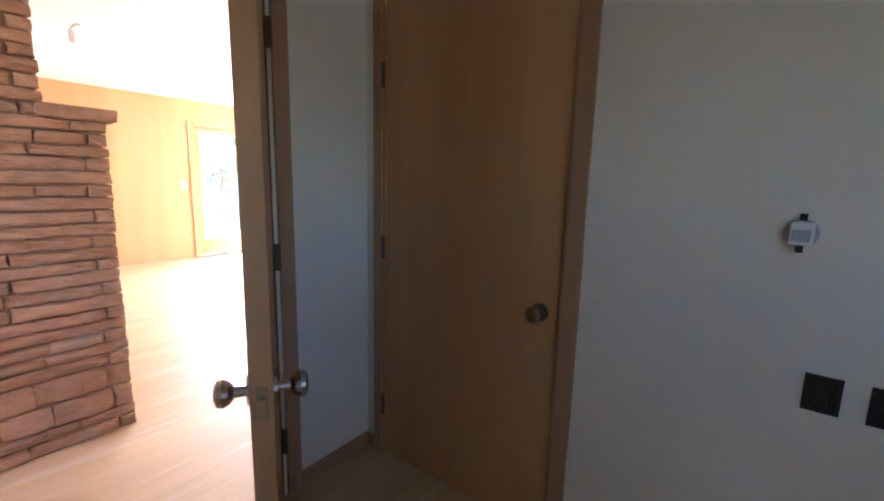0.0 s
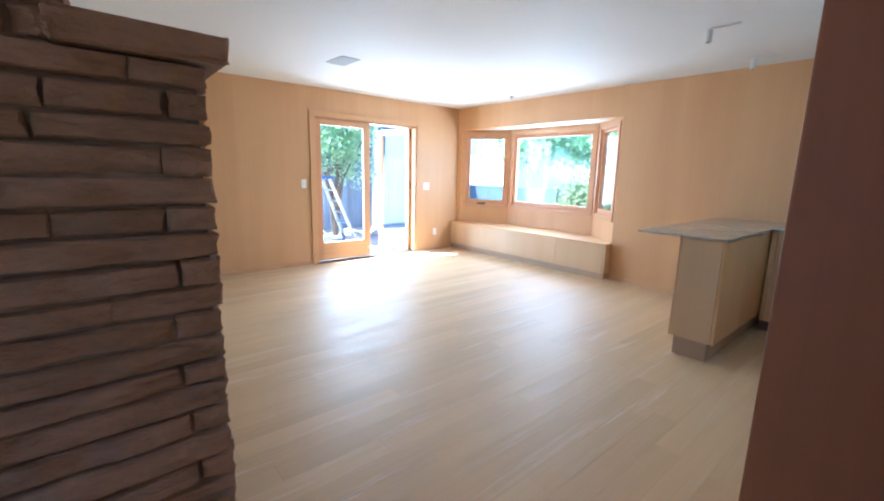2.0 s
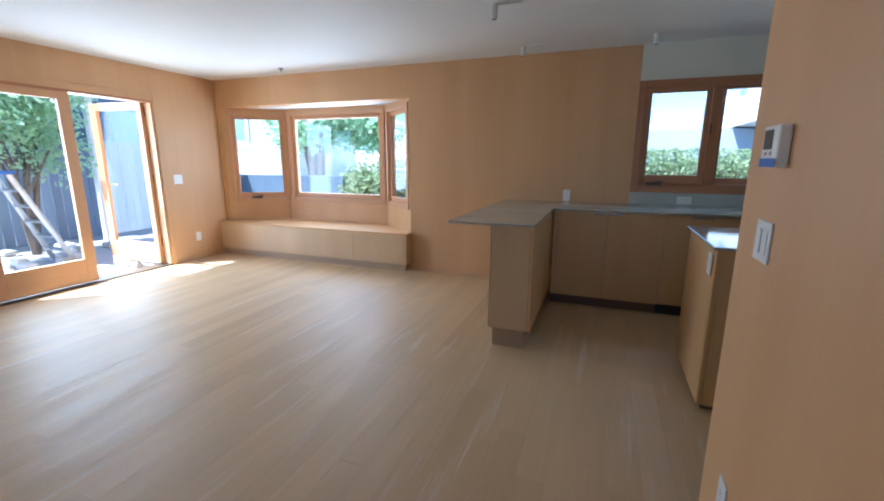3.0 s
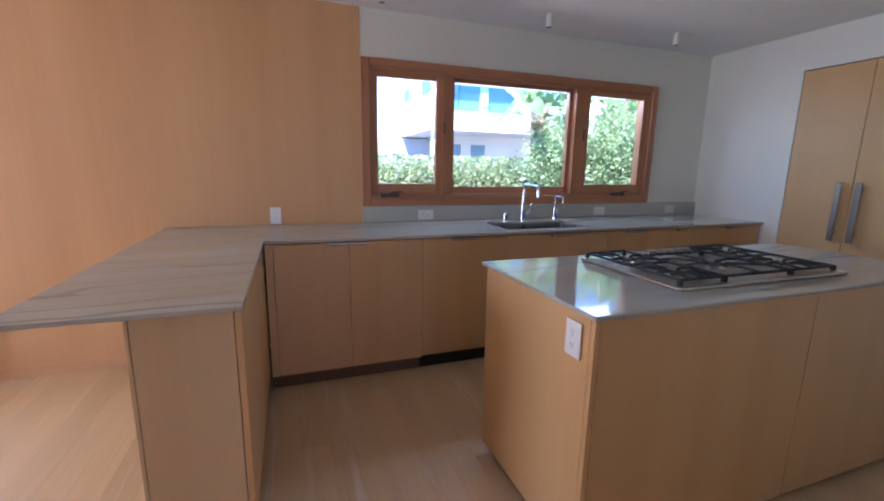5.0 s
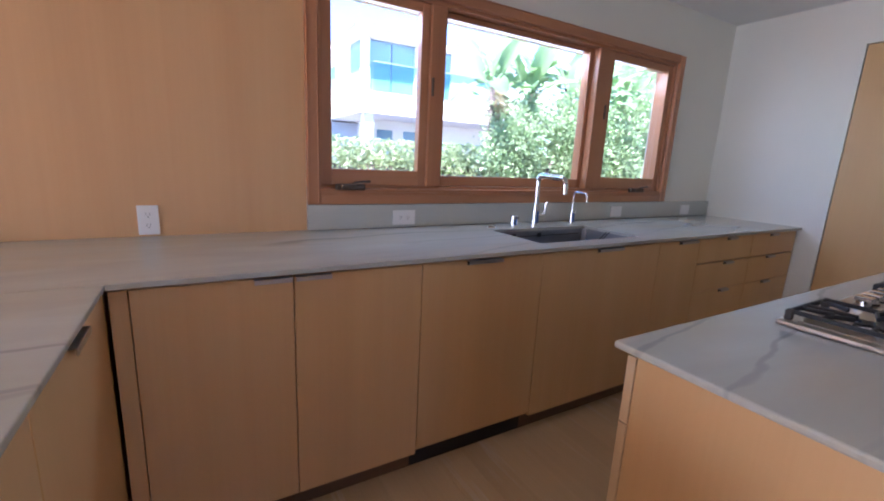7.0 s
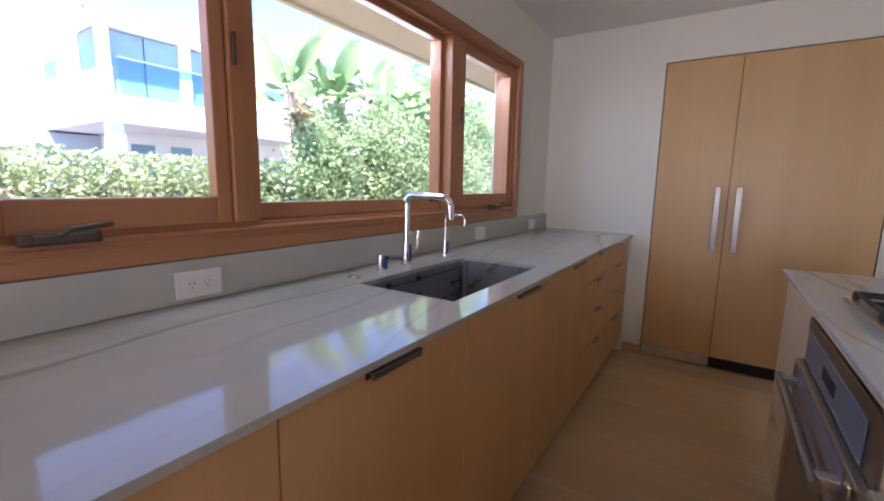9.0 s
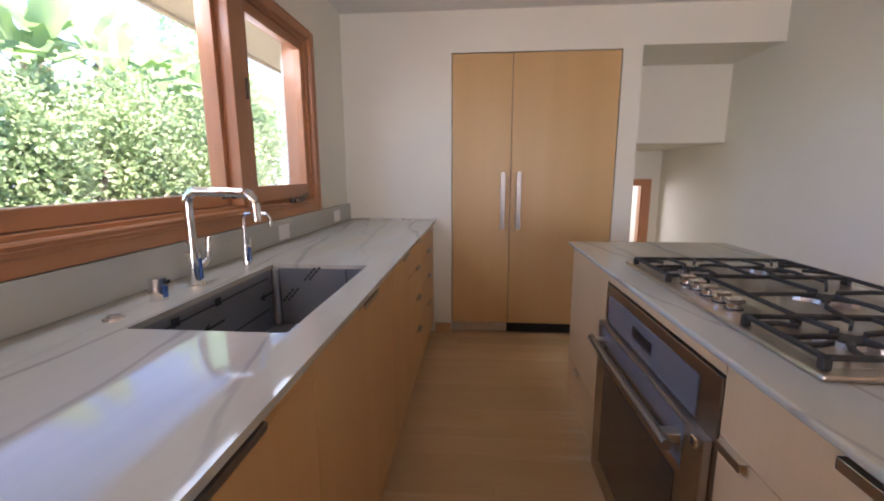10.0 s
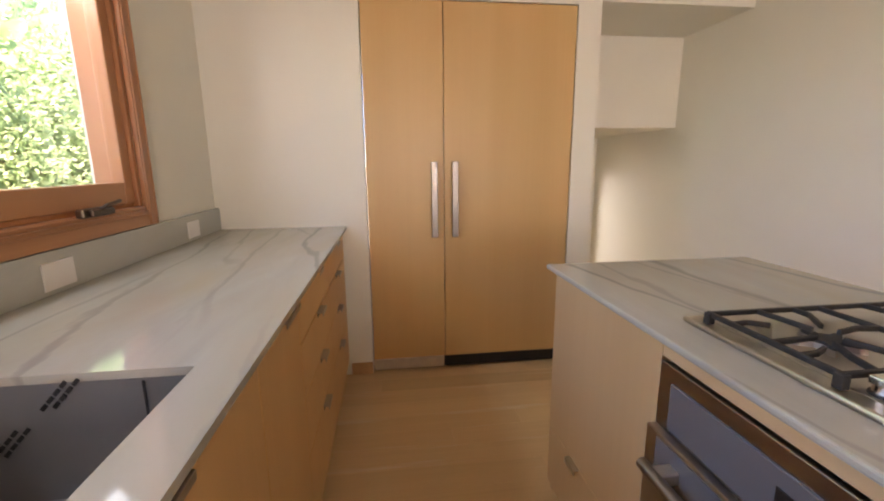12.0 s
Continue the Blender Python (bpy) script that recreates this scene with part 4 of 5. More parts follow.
pipe(bm, [(0.135, 5.882, CT + 0.055), (0.17, 5.882, CT + 0.06), (0.185, 5.882, CT + 0.07), (0.191, 5.877, CT + 0.14)], 0.0095, 12)
part("lever", bm, CHROME, tap, "", True)
ft = thing("filter_tap", (0.422, 5.887, CT), "small chrome filtered-water tap", "tap")
part("body", rod(bmesh.new(), (0.422, 5.887, CT), (0.422, 5.887, CT + 0.075), 0.015, 0.013, 20), CHROME, ft, "", True)
bm = bmesh.new()
pts = [Vector((0.422, 5.887, CT + 0.07)), Vector((0.422, 5.887, CT + 0.176))] + arc((0.422, 5.867, CT + 0.176), 0.02, 0, 90, (0, 1, 0), (0, 0, 1), 5)
pts += [Vector((0.422, 5.812, CT + 0.195))] + arc((0.422, 5.807, CT + 0.170), 0.025, 85, 185, (0, 1, 0), (0, 0, 1), 6) + [Vector((0.422, 5.782, CT + 0.145))]
pipe(bm, pts, 0.0055, 10)
part("spout", bm, CHROME, ft, "", True)
part("film", boxes((0.416, 5.8702, CT + 0.012, 0.428, 5.8728, CT + 0.066), bev=0.0008), BLUE_FILM, ft, "strip of blue film")
part("lever", pipe(bmesh.new(), [(0.435, 5.887, CT + 0.05), (0.452, 5.887, CT + 0.06), (0.457, 5.887, CT + 0.095)], 0.004, 8), CHROME, ft, "", True)
ag = thing("air_gap_cap", (-0.045, 5.88, CT), "small chrome dishwasher air gap cap", "sink fitting")
part("cap", rod(bmesh.new(), (-0.045, 5.88, CT), (-0.045, 5.88, CT + 0.062), 0.0225, 0.022, 24), CHROME, ag, "", True)
part("film", boxes((-0.0545, 5.8565, CT + 0.008, -0.038, 5.8592, CT + 0.04), bev=0.0008), BLUE_FILM, ag, "patch of blue film")
part("slot", boxes((-0.049, 5.8545, CT + 0.045, -0.029, 5.8585, CT + 0.055)), BLACK, ag)
db = thing("disposal_button", (-0.205, 5.87, CT), "flat chrome push button in the worktop", "button")
part("button", rod(rod(bmesh.new(), (-0.205, 5.87, CT), (-0.205, 5.87, CT + 0.006), 0.024, 0.022, 24), (-0.205, 5.87, CT + 0.006), (-0.205, 5.87, CT + 0.011), 0.014, 0.012, 20), STEEL, db, "", True)


# outlets and switches
def wall_plate(name, label, at, u, n, w, h, kind, category="outlet", group=""):
    """A plate on a wall: u runs across it, n points out of the wall."""
    u, n = Vector(u), Vector(n)
    m = Matrix((u, n, Vector((0, 0, 1)))).transposed().to_4x4()
    m = Matrix.Translation(at) @ m
    e = thing(name, at, label, category, group)
    part("plate", boxes((-w / 2, 0.0005, -h / 2, w / 2, 0.006, h / 2), bev=0.0015, m=m), PLATE, e)
    wide = w > h
    if kind == "outlet":
        for s in (-1, 1):
            cx, cz = (0.021 * s, 0) if wide else (0, 0.021 * s)
            sock = part("socket", boxes((cx - 0.015, 0.006, cz - 0.015, cx + 0.015, 0.0075, cz + 0.015), bev=0.0006, m=m), PLATE, e)
            part("slots", boxes((cx - 0.007, 0.0075, cz - 0.002, cx - 0.005, 0.0079, cz + 0.008), (cx + 0.005, 0.0075, cz - 0.002, cx + 0.007, 0.0079, cz + 0.008), (cx - 0.002, 0.0075, cz - 0.011, cx + 0.002, 0.0079, cz - 0.006), m=m), SLOT, sock)
    elif kind == "switch":
        k = max(1, round(w / 0.058))
        for i in range(k):
            cx = (i - (k - 1) / 2) * 0.046
            part("rocker", boxes((cx - 0.0165, 0.006, -0.033, cx + 0.0165, 0.0095, 0.033), bev=0.002, m=m), PLATE, e)
    return e


SG = "outlets along the worktop"
SY = NW - 0.02
wall_plate("outlet", "white horizontal outlet on the stone upstand", (-0.683, SY, 0.965), (1, 0, 0), (0, -1, 0), 0.125, 0.075, "outlet", group=SG)
wall_plate("outlet", "white switch plate on the stone upstand", (0.965, SY, 0.966), (1, 0, 0), (0, -1, 0), 0.115, 0.075, "blank", group=SG)
wall_plate("outlet", "white switch plate on the stone upstand", (1.80, SY, 0.967), (1, 0, 0), (0, -1, 0), 0.115, 0.075, "blank", group=SG)
wall_plate("outlet", "white upright outlet on the fir panelling above the worktop", (-1.77, NW, 0.978), (1, 0, 0), (0, -1, 0), 0.07, 0.115, "outlet")
wall_plate("outlet", "white upright outlet on the island end", (-0.857, 3.885, 0.808), (0, -1, 0), (-1, 0, 0), 0.072, 0.115, "outlet")
wall_plate("outlet", "white outlet on the back of the peninsula", (PX0, 4.40, 0.685), (0, -1, 0), (-1, 0, 0), 0.072, 0.115, "outlet")
wall_plate("light_switch", "white switch on the fir panelling beside the doors", (WW, 5.31, 1.083), (0, 1, 0), (1, 0, 0), 0.115, 0.115, "switch", "switch")
wall_plate("light_switch", "white switch on the fir panelling beside the doors", (WW, 3.205, 1.123), (0, 1, 0), (1, 0, 0), 0.07, 0.115, "switch", "switch")
wall_plate("outlet", "white outlet low on the fir panelling", (WW, 5.51, 0.308), (0, 1, 0), (1, 0, 0), 0.07, 0.115, "outlet")
wall_plate("outlet", "white outlet low on the fir panelling", (WW, 1.64, 0.34), (0, 1, 0), (1, 0, 0), 0.07, 0.115, "outlet")
wall_plate("light_switch", "double white rocker switch on the fir panelling", (HX0, 2.705, 1.125), (0, 1, 0), (-1, 0, 0), 0.108, 0.108, "switch", "switch")
wall_plate("outlet", "white outlet low on the fir panelling", (HX0, 2.70, 0.33), (0, 1, 0), (-1, 0, 0), 0.072, 0.115, "outlet")
th = thing("thermostat", (HX0, 2.71, 1.37), "white thermostat with a strip of blue tape", "thermostat")
part("body", boxes((HX0 - 0.028, 2.63, 1.318, HX0, 2.742, 1.42), bev=0.006), PLATE, th)
part("screen", boxes((HX0 - 0.0295, 2.668, 1.362, HX0 - 0.028, 2.726, 1.41)), SCREEN, th)
part("tape", boxes((HX0 - 0.0292, 2.631, 1.3185, HX0 - 0.028, 2.741, 1.340)), TAPE, th)
for y in (2.705, 2.67):
    part("button", boxes((HX0 - 0.0295, y - 0.007, 1.348, HX0 - 0.028, y + 0.007, 1.355)), SLOT, th)

# island
IX0, IX1, IY0, IY1 = -0.872, 1.072, 3.78, 4.541
isl = thing("kitchen_island", (0.15, 4.16, 0), "veneered kitchen island with built-in oven", "island")
OX0, OX1 = -0.288, 0.457
FI = IY1 - 0.022
part("body", boxes((IX0 + 0.04, IY0 + 0.04, 0.10, OX0 - 0.003, FI - 0.021, CT - CTH - 0.002), (OX1 + 0.003, IY0 + 0.04, 0.10, IX1 - 0.04, FI - 0.021, CT - CTH - 0.002), (OX0 - 0.003, IY0 + 0.04, 0.10, OX1 + 0.003, 3.85, CT - CTH - 0.002)), CAB, isl)
part("end_panel", boxes((IX0 + 0.02, IY0 + 0.04, 0.04, IX0 + 0.039, FI - 0.022, CT - CTH - 0.003), bev=0.0015), CAB, isl)
part("corner_post", boxes((IX0 + 0.021, IY0 + 0.021, 0.04, IX0 + 0.041, IY0 + 0.039, CT - CTH - 0.003), bev=0.0015), CAB, isl)
part("end_panel", boxes((IX1 - 0.039, IY0 + 0.02, 0.04, IX1 - 0.02, FI - 0.022, CT - CTH - 0.003), bev=0.0015), CAB_PALE, isl)
for a, c in ((IX0 + 0.043, 0.15), (0.153, IX1 - 0.041)):
    part("back_panel", boxes((a, IY0 + 0.02, 0.04, c, IY0 + 0.039, CT - CTH - 0.003), bev=0.0015), CAB, isl)
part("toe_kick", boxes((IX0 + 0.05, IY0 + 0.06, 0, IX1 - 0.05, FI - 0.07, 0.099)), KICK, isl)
for a, c, rows in ((OX1 + 0.004, IX1 - 0.041, [(0.10, 0.322), (0.325, 0.887)]), (IX0 + 0.02, OX0 - 0.004, [(0.10, 0.43), (0.433, 0.735), (0.738, 0.887)])):
    for z0, z1 in rows:
        part("drawer", boxes((a, FI - 0.02, z0, c, FI, z1), bev=0.0012), CAB_PALE, isl)
part("rail", boxes((OX0 - 0.002, FI - 0.02, 0.862, OX1 + 0.002, FI, CT - CTH - 0.003), bev=0.001), CAB_PALE, isl)


def island_pull(x0, x1, z):
    part("handle", boxes((x0, FI - 0.002, z - 0.003, x1, FI + 0.016, z), (x0, FI + 0.013, z - 0.018, x1, FI + 0.017, z), bev=0.0012), STEEL, isl, "slim steel edge pull")


island_pull(0.79, 0.86, 0.322)
island_pull(-0.385, -0.31, 0.738)
island_pull(-0.69, -0.565, 0.887)
itop = thing("island_worktop", (0.15, 4.16, CT), "pale veined stone island worktop", "worktop")
part("slab", boxes((IX0, IY0, CT - CTH, IX1, IY1, CT), bev=0.005), SLAB, itop)

# oven
ov = thing("oven", (0.2, 4.3, 0.1), "built-in steel oven with film over its control panel", "oven")
part("body", boxes((OX0 + 0.004, 3.9, 0.12, OX1 - 0.004, FI - 0.004, 0.85)), STEEL_DARK, ov)
part("frame", boxes((OX0, FI - 0.004, 0.105, OX1, FI + 0.004, 0.855), bev=0.002), STEEL_DARK, ov)
part("control_panel", boxes((OX0 + 0.078, FI + 0.004, 0.722, OX1 - 0.04, FI + 0.008, 0.822), bev=0.003), OVEN_FILM, ov)
part("display", boxes((0.035, FI + 0.008, 0.757, 0.175, FI + 0.0092, 0.792)), BLACK, ov)
dr = part("oven_door", boxes((OX0 + 0.004, FI + 0.004, 0.115, OX1 - 0.004, FI + 0.026, 0.716), bev=0.004), STEEL_DARK, ov)
part("glass", boxes((OX0 + 0.10, FI + 0.026, 0.20, OX1 - 0.10, FI + 0.028, 0.57), bev=0.0008), OVEN_GLASS, dr)
part("film", boxes((OX0 + 0.078, FI + 0.026, 0.60, OX1 - 0.04, FI + 0.0274, 0.708)), OVEN_FILM, dr)
bm = bmesh.new()
rod(bm, (OX0 + 0.06, FI + 0.068, 0.665), (OX1 - 0.06, FI + 0.068, 0.665), 0.0125, n=18)
part("handle", bm, HANDLE, dr, "round steel bar handle", True)
for x in (OX0 + 0.10, OX1 - 0.10):
    part("bracket", boxes((x - 0.016, FI + 0.025, 0.653, x + 0.016, FI + 0.066, 0.677), bev=0.003), STEEL, dr)
part("latch", boxes((OX0 + 0.012, FI + 0.026, 0.69, OX0 + 0.035, FI + 0.036, 0.712), bev=0.003), CHROME, ov)

# cooktop
GX0, GX1, GY0, GY1 = -0.415, 0.51, 3.90, 4.445
ck = thing("gas_cooktop", (0.19, 4.17, CT), "steel gas cooktop with black cast-iron grates", "cooktop")
part("tray", boxes((GX0, GY0, CT + 0.0005, GX1, GY1, CT + 0.013), bev=0.005), TRAY, ck)
part("inner_tray", boxes((GX0 + 0.03, GY0 + 0.025, CT + 0.013, GX1 - 0.03, GY1 - 0.035, CT + 0.0145), bev=0.0006), TRAY, ck)
for i in range(5):
    x = 0.168 - i * 0.0585
    base = part("knob_base", rod(bmesh.new(), (x, 4.385, CT + 0.013), (x, 4.385, CT + 0.018), 0.0205, 0.0195, 24), BLACK, ck)
    bm = rod(bmesh.new(), (x, 4.385, CT + 0.018), (x, 4.385, CT + 0.030), 0.0165, 0.0155, 24)
    box(bm, x - 0.0125, 4.366, CT + 0.030, x + 0.0125, 4.404, CT + 0.043, bev=0.0022)
    part("knob", bm, KNOB, base, "", False)


def bar(bm, pts, w=0.008, h=0.010):
    """A cast bar of nearly square section through points at its top."""
    pts = [Vector(p) for p in pts]
    rings = []
    for i, p in enumerate(pts):
        d = pts[min(i + 1, len(pts) - 1)] - pts[max(i - 1, 0)]
        q = Vector((-d.y, d.x, 0)).normalized() * w / 2
        up = Vector((0, 0, h))
        rings.append([bm.verts.new(v) for v in (p + q * 0.7, p + q - up * 0.25, p + q * 0.85 - up, p - q * 0.85 - up, p - q - up * 0.25, p - q * 0.7)])
    for a, c in zip(rings, rings[1:]):
        for k in range(6):
            bm.faces.new((a[k], a[(k + 1) % 6], c[(k + 1) % 6], c[k]))
    bm.faces.new(rings[0])
    bm.faces.new(rings[-1])


def star(bm, x, y, z0, z1, r, inner):
    """Five-armed burner shape."""
    low, high = [], []
    for k in range(40):
        a = 2 * math.pi * k / 40
        q = inner + (r - inner) * max(0.0, math.cos(5 * a)) ** 1.2
        low.append(bm.verts.new((x + q * math.cos(a), y + q * math.sin(a), z0)))
        high.append(bm.verts.new((x + 0.93 * q * math.cos(a), y + 0.93 * q * math.sin(a), z1)))
    for k in range(40):
        bm.faces.new((low[k], low[(k + 1) % 40], high[(k + 1) % 40], high[k]))
    bm.faces.new(high)
    bm.faces.new(low[::-1])
    return bm


burners = []
ZG = CT + 0.040
for i, (a, c) in enumerate(((-0.392, -0.182), (-0.174, 0.187), (0.195, 0.455))):
    y0, y1 = GY0 + 0.028, (GY1 - 0.018 if i != 1 else GY1 - 0.125)
    mx, my = (a + c) / 2, (y0 + y1) / 2
    bm = bmesh.new()
    for p, q in (((a, y0), (c, y0)), ((c, y0), (c, y1)), ((c, y1), (a, y1)), ((a, y1), (a, y0))):
        d = (Vector(q) - Vector(p)).normalized() * 0.0045
        bar(bm, [(p[0] - d.x, p[1] - d.y, ZG), (q[0] + d.x, q[1] + d.y, ZG)])
    centres = [(mx, my)] if i == 1 else [(mx, y0 + (y1 - y0) * 0.25), (mx, y0 + (y1 - y0) * 0.75)]
    if i != 1:
        bar(bm, [(a, my, ZG), (c, my, ZG)])
    reach_y = (y1 - y0) / (2 if i == 1 else 4)
    for bx, by in centres:
        ex = (c - a) / 2
        for sx in (-1, 1):
            bar(bm, [(bx + sx * ex, by + sx * 0.018, ZG), (bx + sx * ex * 0.62, by + sx * 0.018, ZG + 0.003), (bx + sx * 0.024, by + sx * 0.004, ZG + 0.001)], 0.007)
            bar(bm, [(bx + sx * ex, by - sx * reach_y * 0.52, ZG), (bx + sx * ex * 0.66, by - sx * reach_y * 0.46, ZG + 0.003), (bx + sx * 0.036, by - sx * 0.028, ZG + 0.001)], 0.007)
            bar(bm, [(bx - sx * 0.014, by + sx * reach_y, ZG), (bx - sx * 0.014, by + sx * reach_y * 0.6, ZG + 0.003), (bx - sx * 0.006, by + sx * 0.03, ZG + 0.001)], 0.007)
        if i != 1:                                    # short fingers off the front or the back bar
            sy = 1 if by > my else -1
            for k in (-0.5, 0.55):
                bar(bm, [(bx + ex * k, by + sy * reach_y, ZG), (bx + ex * k, by + sy * reach_y * 0.75, ZG + 0.002), (bx + ex * k * 0.75, by + sy * reach_y * 0.5, ZG + 0.001)], 0.007)
        burners.append((bx, by, 0.062 if i == 1 else 0.05))
    for fx in (a, c):
        for fy in (y0, y1):
            box(bm, fx - 0.008, fy - 0.008, CT + 0.0135, fx + 0.008, fy + 0.008, ZG - 0.002, bev=0.003)
    part("grate", bm, IRON, ck, "black cast-iron grate")
for bx, by, r in burners:
    bu = part("burner", star(bmesh.new(), bx, by, CT + 0.0146, CT + 0.024, r + 0.006, r * 0.56), STEEL_DARK, ck)
    part("burner_cap", star(bmesh.new(), bx, by, CT + 0.0242, CT + 0.030, r, r * 0.5), IRON, bu)

# refrigerator behind two tall veneered doors
fr = thing("refrigerator", (EW + 0.3, 4.6, 0), "built-in refrigerator with two tall veneered doors", "refrigerator")
SEAM = 4.757
part("body", boxes((EW + 0.03, FY0 + 0.002, 0.005, EW + 0.62, FY1 - 0.002, FZ1 - 0.002)), BLACK, fr)
for a, c in ((FY0 + 0.003, SEAM - 0.002), (SEAM + 0.002, FY1 - 0.003)):
    part("door", boxes((EW - 0.003, a, 0.088, EW + 0.022, c, FZ1 - 0.004), bev=0.0015), FRIDGE_WOOD, fr)
for a, c, m_ in ((FY0 + 0.003, SEAM - 0.004, BLACK), (SEAM + 0.004, FY1 - 0.003, STEEL)):
    part("grille", boxes((EW + 0.01, a, 0.012, EW + 0.028, c, 0.078), bev=0.001), m_, fr)
for y in (4.816, 4.698):
    bm = boxes((EW - 0.052, y - 0.018, 0.842, EW - 0.040, y + 0.018, 1.27), bev=0.003)
    h_ = part("handle", bm, HANDLE, fr, "flat brushed steel bar handle")
    for z in (0.90, 1.225):
        part("standoff", rod(bmesh.new(), (EW - 0.041, y, z), (EW - 0.003, y, z), 0.008, n=12), STEEL, h_)


# ceiling spots, vent, detector
def ceiling_spot(x, y, flip=1):
    e = thing("ceiling_spot", (x, y, CZ), "small white cylinder spotlight on a flat ceiling bar", "spotlight", "ceiling spotlights")
    part("bar", boxes((min(x, x + 0.2 * flip) - 0.0, y - 0.012, CZ - 0.012, max(x, x + 0.2 * flip), y + 0.012, CZ), bev=0.002), PLATE, e)
    bm = rod(bmesh.new(), (x, y, CZ - 0.010), (x, y, CZ - 0.095), 0.022, n=24)
    part("cylinder", bm, PLATE, e, "", False)
    part("lens", rod(bmesh.new(), (x, y, CZ - 0.095), (x, y, CZ - 0.097), 0.017, n=20), SLOT, e)


for x, y in ((-2.22, 5.65), (-1.09, 5.62), (0.09, 5.62), (1.235, 5.60), (-2.22, 4.52), (-3.95, 1.47)):
    ceiling_spot(x, y)
VENT_GREY = plain("vent_grey_enamel", (0.40, 0.40, 0.39), 0.5, 0, 0.04, 10)
vt_ = thing("ceiling_vent", (-5.02, 3.03, CZ), "grey metal louvred vent in the ceiling", "vent")
part("frame", boxes((-5.195, 2.93, CZ - 0.008, -4.855, 2.945, CZ), (-5.195, 3.115, CZ - 0.008, -4.855, 3.13, CZ), (-5.195, 2.945, CZ - 0.008, -5.18, 3.115, CZ), (-4.87, 2.945, CZ - 0.008, -4.855, 3.115, CZ), bev=0.001), VENT_GREY, vt_)
part("backing", boxes((-5.18, 2.945, CZ - 0.002, -4.87, 3.115, CZ - 0.0005)), VENT_GREY, vt_)
for i in range(9):
    y = 2.955 + i * 0.0185
    part("slat", boxes((-5.18, -0.008, -0.0008, -4.87, 0.008, 0.0008), m=Matrix.Translation((0, y, CZ - 0.005)) @ Matrix.Rotation(radians(-20), 4, "X")), VENT_GREY, vt_)
dt = thing("ceiling_sensor", (-5.10, 5.69, CZ), "small round sprinkler or sensor on the ceiling", "sensor")
part("rose", rod(bmesh.new(), (-5.10, 5.69, CZ), (-5.10, 5.69, CZ - 0.008), 0.035, 0.03, 20), SLOT, dt)
part("stem", rod(bmesh.new(), (-5.10, 5.69, CZ - 0.008), (-5.10, 5.69, CZ - 0.035), 0.008, n=10), SLOT, dt)


# ---- stone chimney ----
ch = thing("stone_chimney", (-2.8, 0.2, 0), "tan ledge-stone chimney breast with a projecting mantel", "chimney")
SXF, SYF, SYU = -1.955, 1.115, 0.90        # east face, north face, upper north face
MZ = 1.525                                   # underside of the mantel course
part("core", boxes((-3.62, -1.5, 0, SXF - 0.02, SYF - 0.02, MZ), (-3.62, -1.5, MZ, SXF - 0.02, SYU - 0.02, CZ - 0.001)), MORTAR, ch)
rng = random.Random(7)


def stone_mesh(length, height, depth, seed):
    """One rough ledge stone, centred, with broken edges; its face looks to +y."""
    r = random.Random(seed)
    bm = bmesh.new()
    n = max(2, int(length / 0.075))
    prof = [(-0.5, -0.46), (-0.5, 0.36), (-0.41, 0.48), (0.02, 0.54), (0.41, 0.49), (0.5, 0.37), (0.5, -0.46)]
    rings = []
    lean = r.uniform(-0.05, 0.05)
    for i in range(n + 1):
        x = (i / n - 0.5) * length
        last = i in (0, n)
        chip = r.uniform(0.004, 0.014) if r.random() < 0.22 else 0.0      # a broken-off spot
        ring = []
        for j, (zz, dd) in enumerate(prof):
            front = dd > 0
            yy = dd * depth * (0.9 if last and front else 1) + (r.uniform(-0.0065, 0.0065) + lean * zz * 0.1 - (chip if j in (1, 2, 3) else 0) if front else 0)
            zw = zz * height * (0.97 if last else 1) + r.uniform(-0.0022, 0.0022)
            ring.append(bm.verts.new((x + (r.uniform(-0.006, 0.006) if last else r.uniform(-0.012, 0.012)), yy, zw)))
        rings.append(ring)
    k = len(prof)
    for a, c in zip(rings, rings[1:]):
        for j in range(k - 1):
            bm.faces.new((a[j], c[j], c[j + 1], a[j + 1]))
    bm.faces.new(rings[0][::-1])
    bm.faces.new(rings[-1])
    return mesh_of("stone", bm, STONE)


STONES = {L: [stone_mesh(L, 0.07, 0.10, 11 * i + int(L * 1000)) for i in range(3)] for L in (0.10, 0.16, 0.26, 0.40, 0.56, 0.74)}


def stone(L, h, m):
    base = min(STONES, key=lambda q: abs(q - L))
    ob = new("stone", rng.choice(STONES[base]))
    ob.parent = ch
    ob.matrix_parent_inverse = Matrix.Translation(-ch.location)
    ob.matrix_basis = m @ Matrix.Rotation(radians(rng.uniform(-0.1, 0.1)), 4, "Y") @ Matrix.Diagonal(((L - rng.uniform(0.006, 0.014)) / base, 1, (h - rng.uniform(0.0045, 0.0095)) / 0.07, 1))


def lay(start, end, z, h, place, corner):
    """A course from start to end, with a short or a long stone at the corner; place(u, z, out) is a stone's pose."""
    if corner is not None:
        L = corner
        stone(L, h, place(end - L / 2, z + h / 2, rng.uniform(-0.006, 0.008)))
        end -= L
    u = start - rng.uniform(0, 0.3)
    while u < end - 0.02:
        room = end - u
        L = rng.choice((0.26, 0.40, 0.56, 0.74, 0.74)) if rng.random() < 0.85 else 0.14
        if z < 0.35:
            L = rng.choice((0.12, 0.18, 0.26, 0.34))
        if room - L < 0.10:
            L = room
        stone(min(L, room), h, place(u + min(L, room) / 2, z + h / 2, rng.uniform(-0.007, 0.007)))
        u += L


